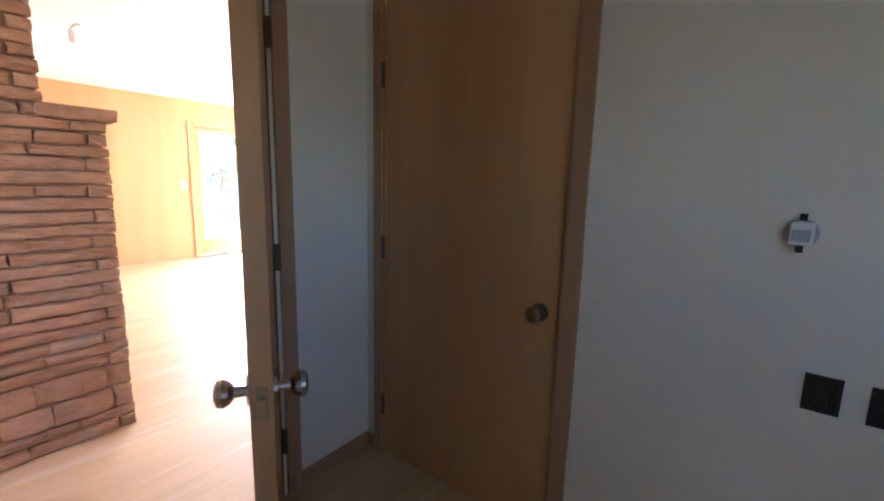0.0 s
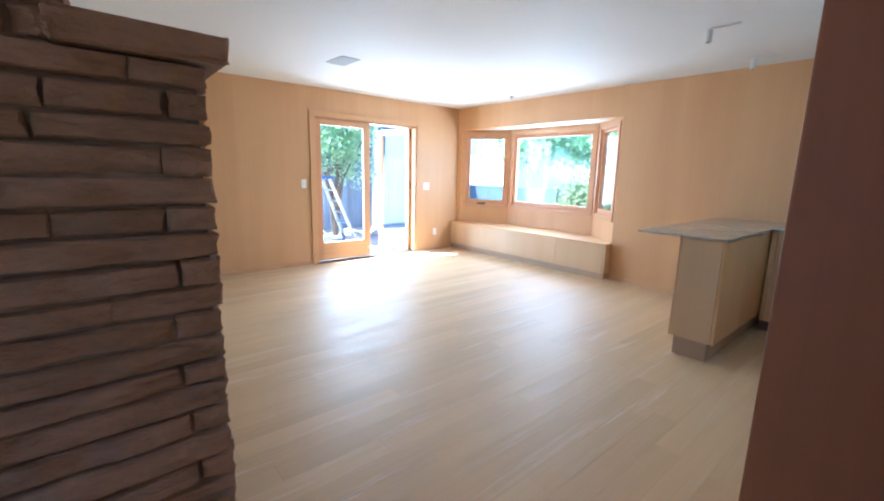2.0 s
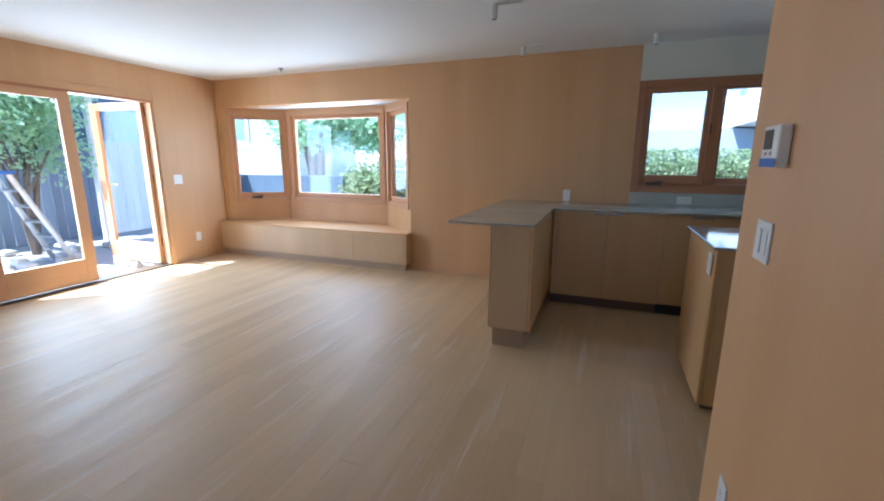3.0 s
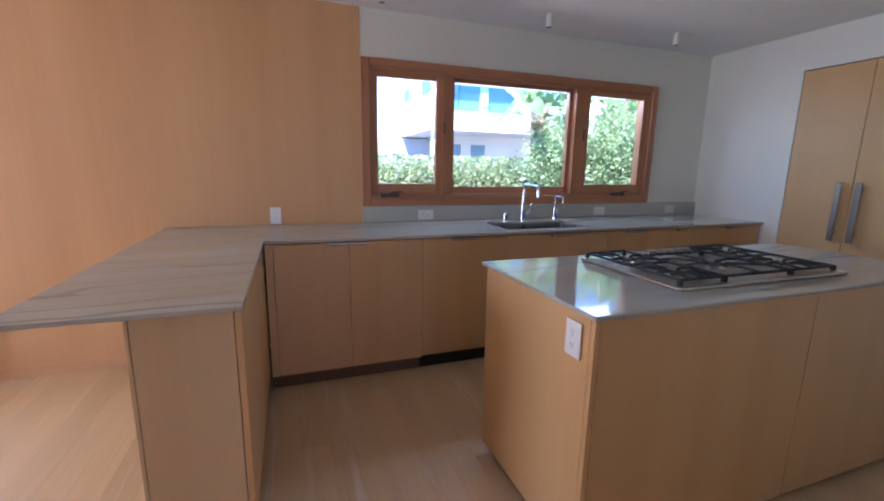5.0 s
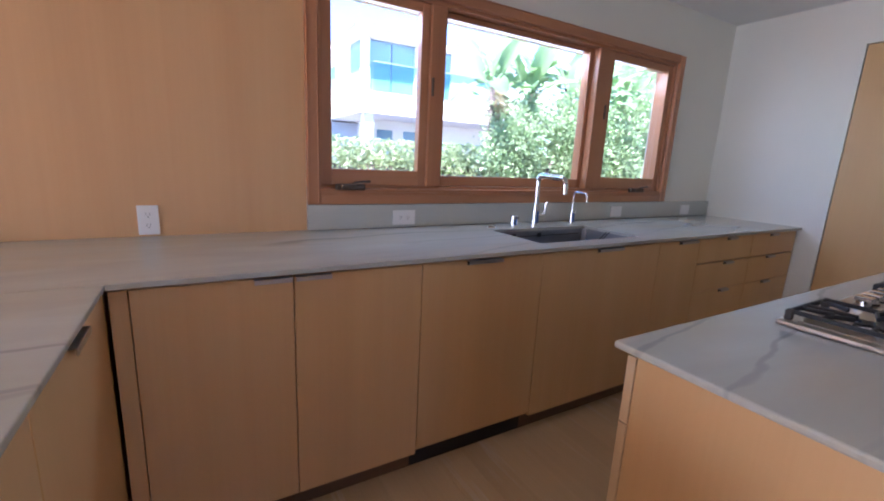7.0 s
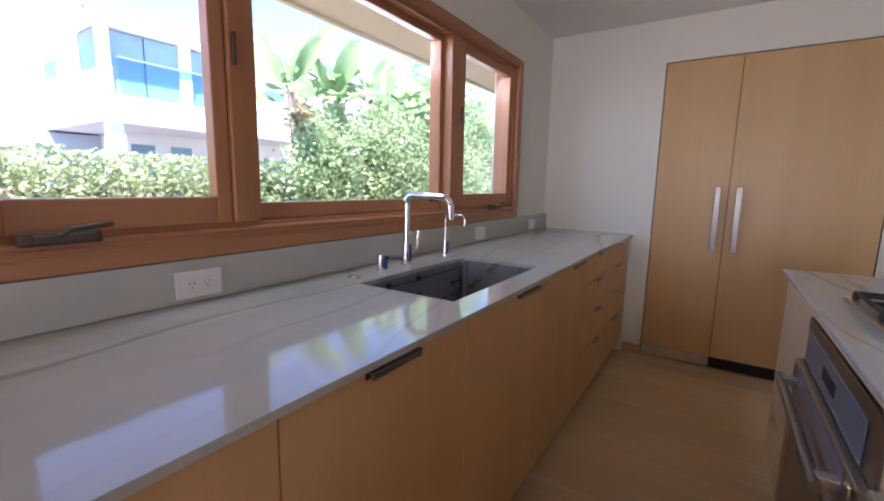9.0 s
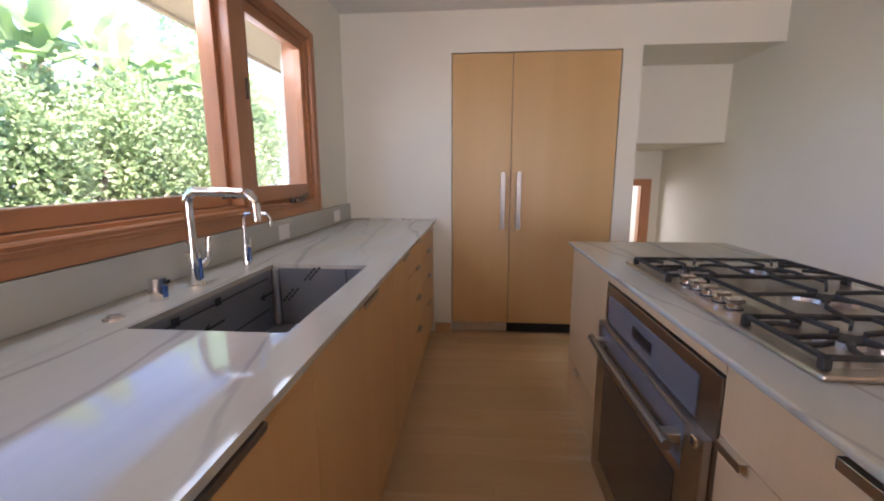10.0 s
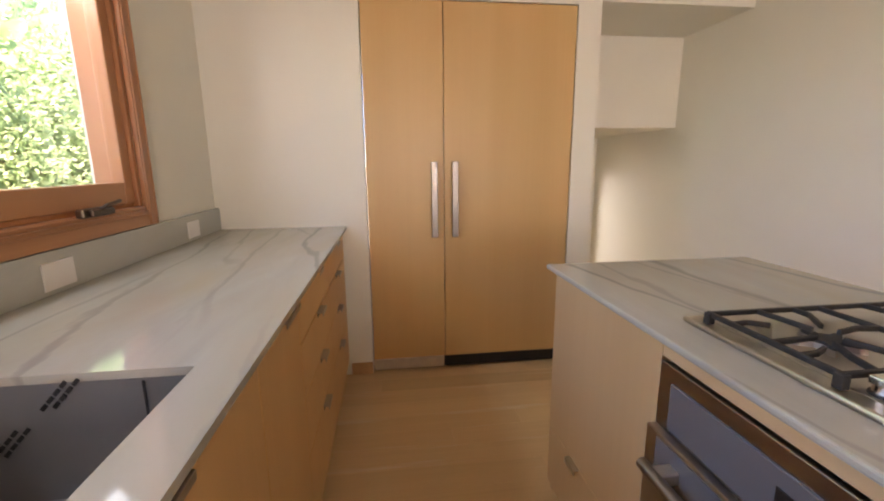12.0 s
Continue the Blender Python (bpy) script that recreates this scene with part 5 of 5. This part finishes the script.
z = 0.0
course = 0
while z < CZ - 0.02:
    h = rng.uniform(0.049, 0.063) if z > 0.36 else rng.uniform(0.045, 0.12)
    if z < MZ < z + h + 0.04:
        h = MZ - z
    if abs(z - MZ) < 1e-6:
        h = 0.056
    if CZ - z - h < 0.045:
        h = CZ - z
    mantel = abs(z - MZ) < 1e-6
    course += 1
    corner = rng.uniform(0.065, 0.10) if course % 2 else None
    end = SYF if z < MZ - 0.001 else SYU
    if not mantel:
        lay(-0.62, end, z, h, lambda u, zz, o: Matrix.Translation((SXF - 0.045 + o, u, zz)) @ Matrix.Rotation(radians(-90), 4, "Z"), corner)
        # north face
        lay(-3.62, SXF - 0.05, z, h, lambda u, zz, o, e=end: Matrix.Translation((u, e - 0.045 + o, zz)), None)
    else:
        lay(-0.62, SYU, z, h, lambda u, zz, o: Matrix.Translation((SXF - 0.045 + o, u, zz)) @ Matrix.Rotation(radians(-90), 4, "Z"), corner)
    z += h
# mantel slabs
u = -3.7
while u < SXF + 0.03:
    L = min(rng.uniform(0.45, 0.7), SXF + 0.035 - u)
    bm = boxes((u + 0.004, SYU - 0.03, MZ + 0.002, u + L - 0.004, 1.158 + rng.uniform(-0.01, 0.005), MZ + 0.058), bev=0.008)
    for v in bm.verts:
        v.co += Vector((rng.uniform(-0.004, 0.004), rng.uniform(-0.005, 0.005), rng.uniform(-0.003, 0.003)))
    part("mantel_slab", bm, STONE, ch)
    u += L

# ---- outdoors ----
GZ = -0.10
structure("ground", boxes((-400, -400, GZ - 0.4, 400, 400, GZ)), SOIL, "bare garden ground", "ground")
structure("pavement", boxes((-10.2, 1.0, GZ + 0.002, WW - TH - 0.02, 9.5, GZ + 0.03)), PAVING, "pale paved patio outside the glazed doors", "pavement")
structure("road", boxes((-40, 11.2, GZ + 0.004, -3.2, 40, GZ + 0.02)), PAVING, "pale concrete drive beyond the bay window", "road")
eave = structure("roof_eave", boxes((-3.0, NW + TH + 0.002, 2.30, 5.6, 7.02, 2.34), (-3.0, 7.02, 2.28, 5.6, 7.06, 2.52)), SOFFIT, "cream painted roof overhang outside", "eave")


def leaf(verts, faces, r, c, size, long, along=None):
    """One folded leaf at c."""
    d = along or Vector((r.gauss(0, 1), r.gauss(0, 1), r.gauss(0.1, 0.7))).normalized()
    side = d.cross(Vector((r.gauss(0, 1), r.gauss(0, 1), r.gauss(0, 1)))).normalized()
    nn = d.cross(side)
    L = size * r.uniform(0.6, 1.4)
    w = L / long / 2
    i = len(verts)
    verts += [c - d * L / 2, c + side * w - nn * w * 0.3, c + d * L / 2, c - side * w - nn * w * 0.3]
    faces += [(i, i + 1, i + 2), (i, i + 2, i + 3)]


def foliage(name, mat, blobs, n, size, seed, label, category, kind="", parent=None, long=1.7, top=99.0, clump=0):
    """Many small folded leaves over uneven clumps (x, y, z, rx, ry, rz)."""
    r = random.Random(seed)
    verts, faces = [], []
    vol = [b[3] * b[4] * b[5] for b in blobs]
    tufts = []
    for k in range(n):
        if clump and k >= n // clump:
            q = r.choice(tufts)
            c = q + Vector((r.gauss(0, 1), r.gauss(0, 1), r.gauss(0, 0.8))) * (0.05 + size * 0.9)
            leaf(verts, faces, r, c, size, long, (c - q).normalized() if r.random() < 0.6 else None)
            continue
        b = r.choices(blobs, vol)[0]
        while True:
            p = Vector((r.uniform(-1, 1), r.uniform(-1, 1), r.uniform(-1, 1)))
            if 0.35 < p.length < 1:
                break
        p = p * (0.72 + 0.28 * noise.noise(p * 2.5 + Vector((seed, 0, 0))) + 0.2 * r.random())
        c = Vector((b[0] + p.x * b[3], b[1] + p.y * b[4], b[2] + p.z * b[5]))
        if c.z > top:
            c.z = top - abs(r.gauss(0, 0.05))
        tufts.append(c)
        leaf(verts, faces, r, c, size, long)
    me = bpy.data.meshes.new(name)
    me.from_pydata([tuple(v) for v in verts], [], faces)
    me.materials.append(mat)
    ob = new(name, me)
    if parent is not None:
        ob.parent = parent
        ob.matrix_parent_inverse = Matrix.Translation(-parent.location)
    return tagged(ob, label, category, kind=kind)


r2 = random.Random(3)
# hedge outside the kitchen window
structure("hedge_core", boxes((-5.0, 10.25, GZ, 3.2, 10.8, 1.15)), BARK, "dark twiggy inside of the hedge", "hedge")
foliage("hedge", LEAF_HEDGE, [(-5.0 + 0.42 * i, 10.4 + r2.uniform(-0.1, 0.1), 0.85, 0.6, 0.75, 0.98 + r2.uniform(-0.02, 0.02)) for i in range(20)], 52000, 0.075, 5, "clipped sunlit garden hedge", "hedge", "stuff", top=1.55)


def bush(at, blobs, n, size, seed, label, mat=LEAF_BUSH, name="bush", category="bush", trunk_h=1.0, tr=0.07):
    e = thing(name, at, label, category)
    r = random.Random(seed)
    bm = bmesh.new()
    base = Vector(at)
    for k in range(4):
        tip = base + Vector((r.uniform(-0.5, 0.5), r.uniform(-0.5, 0.5), trunk_h * r.uniform(0.9, 1.5)))
        mid = (base + tip) / 2 + Vector((r.uniform(-0.12, 0.12), r.uniform(-0.12, 0.12), 0))
        rod(bm, base + Vector((0, 0, -0.05)), mid, tr, tr * 0.75, 8)
        rod(bm, mid, tip, tr * 0.75, tr * 0.3, 8)
        for q in range(2):
            rod(bm, mid, mid + Vector((r.uniform(-0.6, 0.6), r.uniform(-0.6, 0.6), trunk_h * 0.6)), tr * 0.5, tr * 0.2, 6)
    part("trunk", bm, BARK, e)
    foliage("crown", mat, [(at[0] + b[0], at[1] + b[1], at[2] + b[2], b[3], b[4], b[5]) for b in blobs], n, size, seed, "", "", parent=e, clump=26)
    return e


bush((3.0, 9.0, GZ), [(-0.55, 0, 1.45, 0.5, 0.5, 0.75), (-0.2, 0.1, 2.05, 0.35, 0.4, 0.35), (0.55, -0.1, 1.55, 0.6, 0.55, 0.85), (0.75, 0.1, 2.2, 0.35, 0.4, 0.3), (-0.7, 0, 0.6, 0.55, 0.5, 0.5), (0.5, 0, 0.55, 0.6, 0.5, 0.5)], 32000, 0.062, 21, "dense sunlit green garden shrub")
bush((4.9, 8.9, GZ), [(-0.5, 0, 1.5, 0.6, 0.6, 0.9), (0.5, 0.1, 1.4, 0.7, 0.6, 0.8), (0.2, 0.1, 2.2, 0.5, 0.5, 0.5), (0.0, 0, 0.6, 0.9, 0.6, 0.5)], 22000, 0.064, 24, "loose green garden shrub with pale leaves")
bush((6.4, 9.3, GZ), [(-0.5, 0, 1.4, 1.0, 0.9, 1.1), (0.7, 0.2, 1.9, 1.0, 0.9, 1.2), (0.0, 0.3, 2.7, 0.9, 0.8, 0.8)], 22000, 0.065, 22, "dense green garden shrub by the fence")
bush((7.5, 11.0, GZ), [(0, 0, 2.4, 1.8, 1.3, 1.8), (1.4, 0.4, 3.2, 1.5, 1.2, 1.4), (-1.3, 0.2, 2.0, 1.2, 1.0, 1.3), (3.0, 0, 2.6, 1.6, 1.2, 1.8), (1.0, 0.2, 4.4, 1.6, 1.2, 1.2)], 24000, 0.11, 23, "tall green tree beyond the kitchen window", LEAF_TREE, "tree", "tree", 2.2, 0.12)


def banana_leaf(r, L, W):
    """A stalk and a long arching blade with torn edges, from the origin along +x."""
    bm = bmesh.new()
    n = 14
    rows = []
    droop = r.uniform(0.35, 0.75)
    for i in range(n + 1):
        t = i / n
        x, zc = L * t * (1 - 0.12 * t), L * (0.42 * t - droop * t * t)
        if t < 0.22:
            w = 0.028
        else:
            u = (t - 0.22) / 0.78
            w = W * math.sin(math.pi * (0.08 + 0.92 * u)) ** 0.55 * r.uniform(0.82, 1.06) + 0.004
        rows.append([bm.verts.new((x, k * w / 2, zc + abs(k) * w * 0.22 + r.uniform(-0.008, 0.008))) for k in (-1, -0.5, 0, 0.5, 1)])
    for a, c in zip(rows, rows[1:]):
        torn = r.random() < 0.2
        for j in range(4):
            if not (torn and j in (0, 3)):
                bm.faces.new((a[j], a[j + 1], c[j + 1], c[j]))
    bm.normal_update()
    me = bpy.data.meshes.new("leaf")
    bm.to_mesh(me)
    bm.free()
    me.materials.append(LEAF_PALM)
    for p in me.polygons:
        p.use_smooth = True
    return me


BL = [banana_leaf(random.Random(40 + i), 1.15, 0.30) for i in range(5)]


def banana(at, h, n, seed):
    e = thing("banana_plant", at, "tall banana-like plant with broad arching leaves", "plant", "broad-leaved plants in the garden")
    r = random.Random(seed)
    bm = bmesh.new()
    top = (at[0] + r.uniform(-0.12, 0.12), at[1] + r.uniform(-0.1, 0.1), at[2] + h)
    rod(bm, at, top, 0.07, 0.045, 10)
    part("trunk", bm, BARK, e)
    foliage("dry_leaves", LEAF_DRY, [(at[0], at[1], at[2] + h * 0.84, 0.14, 0.14, 0.38)], 50, 0.32, seed + 70, "", "", parent=e, long=4.0)
    for i in range(n):
        ob = new("leaf", BL[r.randrange(5)])
        ob.parent = e
        ob.matrix_parent_inverse = Matrix.Translation(-e.location)
        up = -88 + 75 * (i / n) ** 0.8 + r.uniform(-8, 8)
        ob.matrix_basis = Matrix.Translation((top[0], top[1], at[2] + h * r.uniform(0.92, 1.0))) @ Matrix.Rotation(2.4 * i + r.uniform(-0.5, 0.5), 4, "Z") @ Matrix.Rotation(radians(up + 20), 4, "Y") @ Matrix.Rotation(r.uniform(-0.5, 0.5), 4, "X") @ Matrix.Diagonal((r.uniform(0.65, 1.1),) * 3 + (1,))


for k, (bx, by, bh, bn) in enumerate(((2.35, 9.3, 2.45, 8), (2.75, 9.9, 2.7, 8), (3.1, 9.5, 2.35, 9), (3.55, 10.0, 2.85, 8), (3.9, 9.3, 2.3, 9), (4.2, 9.8, 2.75, 9), (4.65, 9.4, 2.4, 9), (5.0, 10.1, 2.9, 8), (5.5, 9.6, 2.6, 9), (6.2, 9.8, 2.8, 9), (6.9, 9.4, 2.5, 9))):
    banana((bx, by, GZ), bh, bn, k + 1)

# white two-storey house across the garden
hs = thing("white_house", (6.0, 21.0, GZ), "white modern two-storey house with a balcony", "house")
HY, HX = 18.4, 3.45
part("wall", boxes((HX + 1.2, HY + 2.0, GZ, 13.0, HY + 8, 2.72)), STUCCO, hs)
# grey render stands in for the shade of the recess below the balcony
part("garage_wall", boxes((HX - 5.0, HY + 4.0, GZ, HX + 1.2, HY + 8, 2.66)), STUCCO_GREY, hs, "garage wall, shade put into its blue-grey")
# grey strip drawn for the shadow outline of the white roof
part("roof_shadow_line", boxes((HX - 0.37, HY - 0.33, 5.34, 13.2, HY - 0.29, 5.40), (HX - 0.39, HY - 0.33, 5.34, HX - 0.35, HY + 8.3, 5.40)), ALU, hs)
part("balcony_slab", boxes((HX - 0.15, HY - 0.3, 2.72, 13.0, HY + 8, 3.42)), STUCCO, hs, "white balcony slab")
part("post", boxes((HX + 0.0, HY - 0.2, GZ, HX + 0.32, HY + 0.15, 2.72)), STUCCO, hs)
part("column", boxes((HX, HY, 3.42, HX + 0.25, HY + 0.25, 5.13)), STUCCO, hs)
part("column", boxes((5.4, HY, 3.42, 5.72, HY + 0.3, 5.13)), STUCCO, hs)
part("wall", boxes((HX, HY + 1.35, 3.42, HX + 0.25, HY + 8, 5.13), (HX + 0.25, HY + 7.8, 3.42, 13, HY + 8, 5.13), (6.9, HY + 0.02, 3.42, 13, HY + 0.3, 5.13)), STUCCO, hs)
part("roof", boxes((HX - 0.35, HY - 0.3, 5.13, 13.2, HY + 8.3, 5.36)), STUCCO, hs)
part("roof_vent", rod(bmesh.new(), (4.6, HY + 2, 5.36), (4.6, HY + 2, 5.83), 0.24, n=14), ALU, hs)
for x0, x1 in ((3.72, 4.5), (4.54, 5.38), (5.74, 6.88)):
    part("window", boxes((x0, HY + 0.1, 3.45, x1, HY + 0.14, 5.10)), HOUSE_GLASS, hs)
part("window", boxes((HX + 0.02, HY + 0.28, 3.45, HX + 0.06, HY + 1.33, 5.10)), HOUSE_GLASS, hs)
part("window", boxes((HX - 0.02, HY + 3.2, 3.9, HX - 0.001, HY + 4.1, 4.7)), HOUSE_GLASS, hs)
for x in (4.75, 5.9):
    part("window", boxes((x, HY + 1.94, 1.0, x + 0.65, HY + 1.99, 2.35)), HOUSE_GLASS, hs)
bal = part("balustrade", boxes((HX + 0.3, HY - 0.25, 3.42, 9.0, HY - 0.23, 4.35)), GLASS_BLUE, hs, "glass balustrade")
bal.visible_shadow = False
part("rail", boxes((HX + 0.3, HY - 0.27, 4.35, 9.0, HY - 0.21, 4.39)), ALU, hs)
# mostly hidden slab, added so the light bounced under the balcony turns cooler
structure("bounce_drive", boxes((-3.0, 12.0, GZ + 0.004, 14.0, 30.0, GZ + 0.02)), ASPHALT, "grey asphalt drive added before the white house for bounce light", "road")
structure("drive_fence", boxes((-3.0, HY + 6, GZ, HX, HY + 6.2, 2.3)), STUCCO_GREY, "blue-grey fence beyond the hedge", "fence")

# what the bay looks out on
fnc = thing("boundary_fence", (-9.0, 9.0, GZ), "dark weathered board fence along the yard", "fence")
fence_board = mesh_of("board", boxes((-0.07, -0.011, 0, 0.07, 0.011, 1.75), bev=0.003), FENCE)


def fence_run(parent, a, c):
    a, c = Vector((*a, GZ + 0.01)), Vector((*c, GZ + 0.01))
    d = c - a
    n = int(d.length / 0.147)
    rot = Matrix.Rotation(math.atan2(d.y, d.x), 4, "Z")
    for i in range(n):
        ob = new("board", fence_board)
        ob.parent = parent
        ob.matrix_parent_inverse = Matrix.Translation(-parent.location)
        ob.matrix_basis = Matrix.Translation(a + d * ((i + 0.5) / n)) @ rot
    m = Matrix.Translation(a) @ rot
    for z in (0.35, 1.4):
        part("rail", boxes((0, 0.012, z, d.length, 0.05, z + 0.09), m=m), FENCE, parent)


fence_run(fnc, (-10.3, 1.2), (-10.3, 9.55))
structure("retaining_wall", boxes((-15.0, 9.7, GZ, -7.0, 9.9, 0.97)), WALL_BLUE_SHADED, "low garden wall, its shade put into the blue-grey", "wall")
foliage("ivy_bank", LEAF_HEDGE, [(-6.9 + 0.35 * i, 9.9 + r2.uniform(-0.1, 0.1), 0.6 + 0.03 * i, 0.5, 0.5, 0.7 + 0.04 * i) for i in range(9)], 15000, 0.10, 9, "sunlit leafy bank outside the bay", "hedge", "stuff")
bush((-12.4, 16.0, GZ), [(0, 0, 2.9, 1.9, 1.6, 1.2), (2.2, 0.4, 2.9, 1.8, 1.6, 1.2), (6.0, 0.3, 3.0, 1.6, 1.5, 1.2), (-1.2, 0, 2.4, 1.0, 0.9, 0.8), (2.4, 0.2, 2.4, 0.7, 0.8, 0.8), (4.6, 0.2, 2.4, 1.0, 0.9, 0.8), (-1.9, 0.3, 3.6, 1.2, 1.4, 1.1), (4.2, 0, 3.4, 1.8, 1.6, 1.5), (1.2, 0, 4.3, 2.2, 1.6, 1.0)], 26000, 0.20, 31, "broad green tree across the drive", LEAF_TREE, "tree", "tree", 3.0, 0.22)
nb = thing("neighbour_house", (-15.0, 20.0, GZ), "white house with shuttered windows beyond the drive", "house")
part("wall", boxes((-27, 17.5, GZ, -15.6, 24, 5.4)), STUCCO, nb)
part("roof", boxes((-27.4, 17.0, 5.4, -15.2, 24.4, 5.7)), STUCCO_GREY, nb)
for x in (-21.4, -19.9, -18.4):
    w_ = part("window", boxes((x, 17.44, 2.25, x + 0.8, 17.5, 3.6)), HOUSE_GLASS, nb)
    for sx in (x - 0.32, x + 0.84):
        part("shutter", boxes((sx, 17.43, 2.2, sx + 0.28, 17.498, 3.65)), STUCCO_GREY, nb)
    part("sill", boxes((x - 0.3, 17.36, 2.1, x + 1.1, 17.495, 2.18)), STUCCO_GREY, nb)

# yard beyond the glazed doors
yt = bush((-9.3, 5.0, GZ), [(0, 0, 2.3, 0.8, 0.95, 0.75), (0.3, -0.7, 2.0, 0.7, 0.75, 0.7), (-0.2, 0.6, 2.8, 0.8, 0.8, 0.7), (0.3, 0.3, 1.6, 0.5, 0.55, 0.45), (0.2, -1.1, 2.7, 0.7, 0.7, 0.6)], 15000, 0.085, 41, "slender green yard tree", LEAF_TREE, "tree", "tree", 1.9, 0.05)
sw = thing("side_building", (-9.8, 7.6, GZ), "blue-grey neighbouring shed with a flat eave", "building")
part("wall", boxes((-14.0, 5.9, GZ, -11.0, 8.9, 3.2)), WALL_BLUE_SHADED, sw)
part("roof", boxes((-14.3, 5.6, 3.2, -10.7, 9.2, 3.35)), STUCCO_GREY, sw)
part("window", boxes((-11.01, 7.4, 1.0, -10.96, 8.6, 2.3)), HOUSE_GLASS, sw)
pg = thing("pergola", (-8.0, 4.2, GZ), "white timber pergola rafters outside the doors", "pergola")
for y in (2.6, 4.45, 4.95, 5.45, 6.1):
    part("rafter", boxes((-9.6, y, 2.42, WW - TH, y + 0.05, 2.54), bev=0.004), STUCCO, pg)
part("beam", boxes((-9.5, 2.8, 2.30, -9.4, 6.2, 2.42), bev=0.004), STUCCO, pg)
for y in (2.85, 6.05):
    part("post", boxes((-9.5, y, GZ + 0.03, -9.4, y + 0.1, 2.30), bev=0.004), STUCCO, pg)
ld = thing("step_ladder", (-8.3, 4.5, GZ), "aluminium step ladder standing in the yard", "ladder")
LT = Vector((-8.3, 4.3, GZ + 1.25))
for sx in (-0.24, 0.24):
    a = Vector((-8.3 + sx, 4.85, GZ + 0.03))
    part("front_rail", rod(bmesh.new(), a, LT + Vector((sx * 0.65, 0.05, 0)), 0.032, n=8), ALU, ld)
    a = Vector((-8.3 + sx * 1.1, 3.75, GZ + 0.03))
    part("rear_rail", rod(bmesh.new(), a, LT + Vector((sx * 0.6, -0.05, 0)), 0.022, n=8), ALU, ld)
for i in range(1, 6):
    f = i / 6
    y, z, w = 4.85 - 0.5 * f, GZ + 0.03 + 1.22 * f, 0.24 * (1 - 0.35 * f)
    part("step", boxes((-8.3 - w, y - 0.045, z - 0.012, -8.3 + w, y + 0.045, z + 0.012), bev=0.003), ALU, ld)
part("top_cap", boxes((-8.48, 4.2, GZ + 1.25, -8.12, 4.42, GZ + 1.29), bev=0.01), TAPE, ld, "coloured plastic top cap")
for i in range(26):
    x, y, s = r2.uniform(-9.6, -7.1), r2.uniform(3.4, 5.8), r2.uniform(0.05, 0.14)
    dbm = boxes((x - s, y - s * 0.7, GZ + 0.031, x + s, y + s * 0.7, GZ + 0.031 + s * r2.uniform(0.5, 1.3)), bev=s * 0.25)
    o_ = tagged(part("rubble_stone", dbm, PAVING if i % 2 else STUCCO), "loose stone or scrap lying on the patio", "stone", "scraps on the patio")

# ---- oak floor planks ----
fl = bpy.data.objects["floor"]
PWID = 0.128
plank_len = (0.9, 1.3, 1.8, 2.4)
PLANKS = {L: mesh_of("plank", boxes((-PWID / 2 + 0.0001, -L / 2 + 0.0002, -0.012, PWID / 2 - 0.0001, L / 2 - 0.0002, 0.0), bev=0.0005), OAK) for L in plank_len}
rp = random.Random(12)
FX0, FX1 = WW + 0.002, EW + 0.03
rest = []
x = FX0
while x < FX1:
    y = -1.6 - rp.uniform(0, 1.6)
    hi = NW - 0.001
    lo = 0.62 if x < -3.75 else -1.6
    while y < hi:
        L = rp.choice(plank_len)
        y0, y1 = max(y, lo), min(y + L, hi)
        if y1 - y0 > 0.02:
            near = y1 > 1.0 and (x < -0.9 or y0 > 3.0) and not (x > 1.4 and y0 > 5.4)
            if near:
                ob = new("plank", PLANKS[L])
                ob.parent = fl
                ob.matrix_basis = Matrix.Translation((x + PWID / 2, (y0 + y1) / 2, rp.uniform(-0.0002, 0.0))) @ Matrix.Diagonal((1, (y1 - y0) / L, 1, 1))
            else:
                rest.append((x + 0.0006, y0 + 0.0006, x + PWID - 0.0006, y1 - 0.0006))
        y += L
    x += PWID
verts, faces = [], []
for x0, y0, x1, y1 in rest + [(EW + 0.14, CORNER, 3.9, PY0)]:
    i = len(verts)
    verts += [(x0, y0, -0.012), (x1, y0, -0.012), (x1, y1, -0.012), (x0, y1, -0.012), (x0, y0, 0), (x1, y0, 0), (x1, y1, 0), (x0, y1, 0)]
    faces += [(i + 4, i + 5, i + 6, i + 7), (i, i + 1, i + 5, i + 4), (i + 1, i + 2, i + 6, i + 5), (i + 2, i + 3, i + 7, i + 6), (i + 3, i, i + 4, i + 7)]
me = bpy.data.meshes.new("planks")
me.from_pydata(verts, [], faces)
me.materials.append(OAK)
far = new("planks", me)
far.parent = fl
tagged(far, "pale oak planks", kind="stuff")
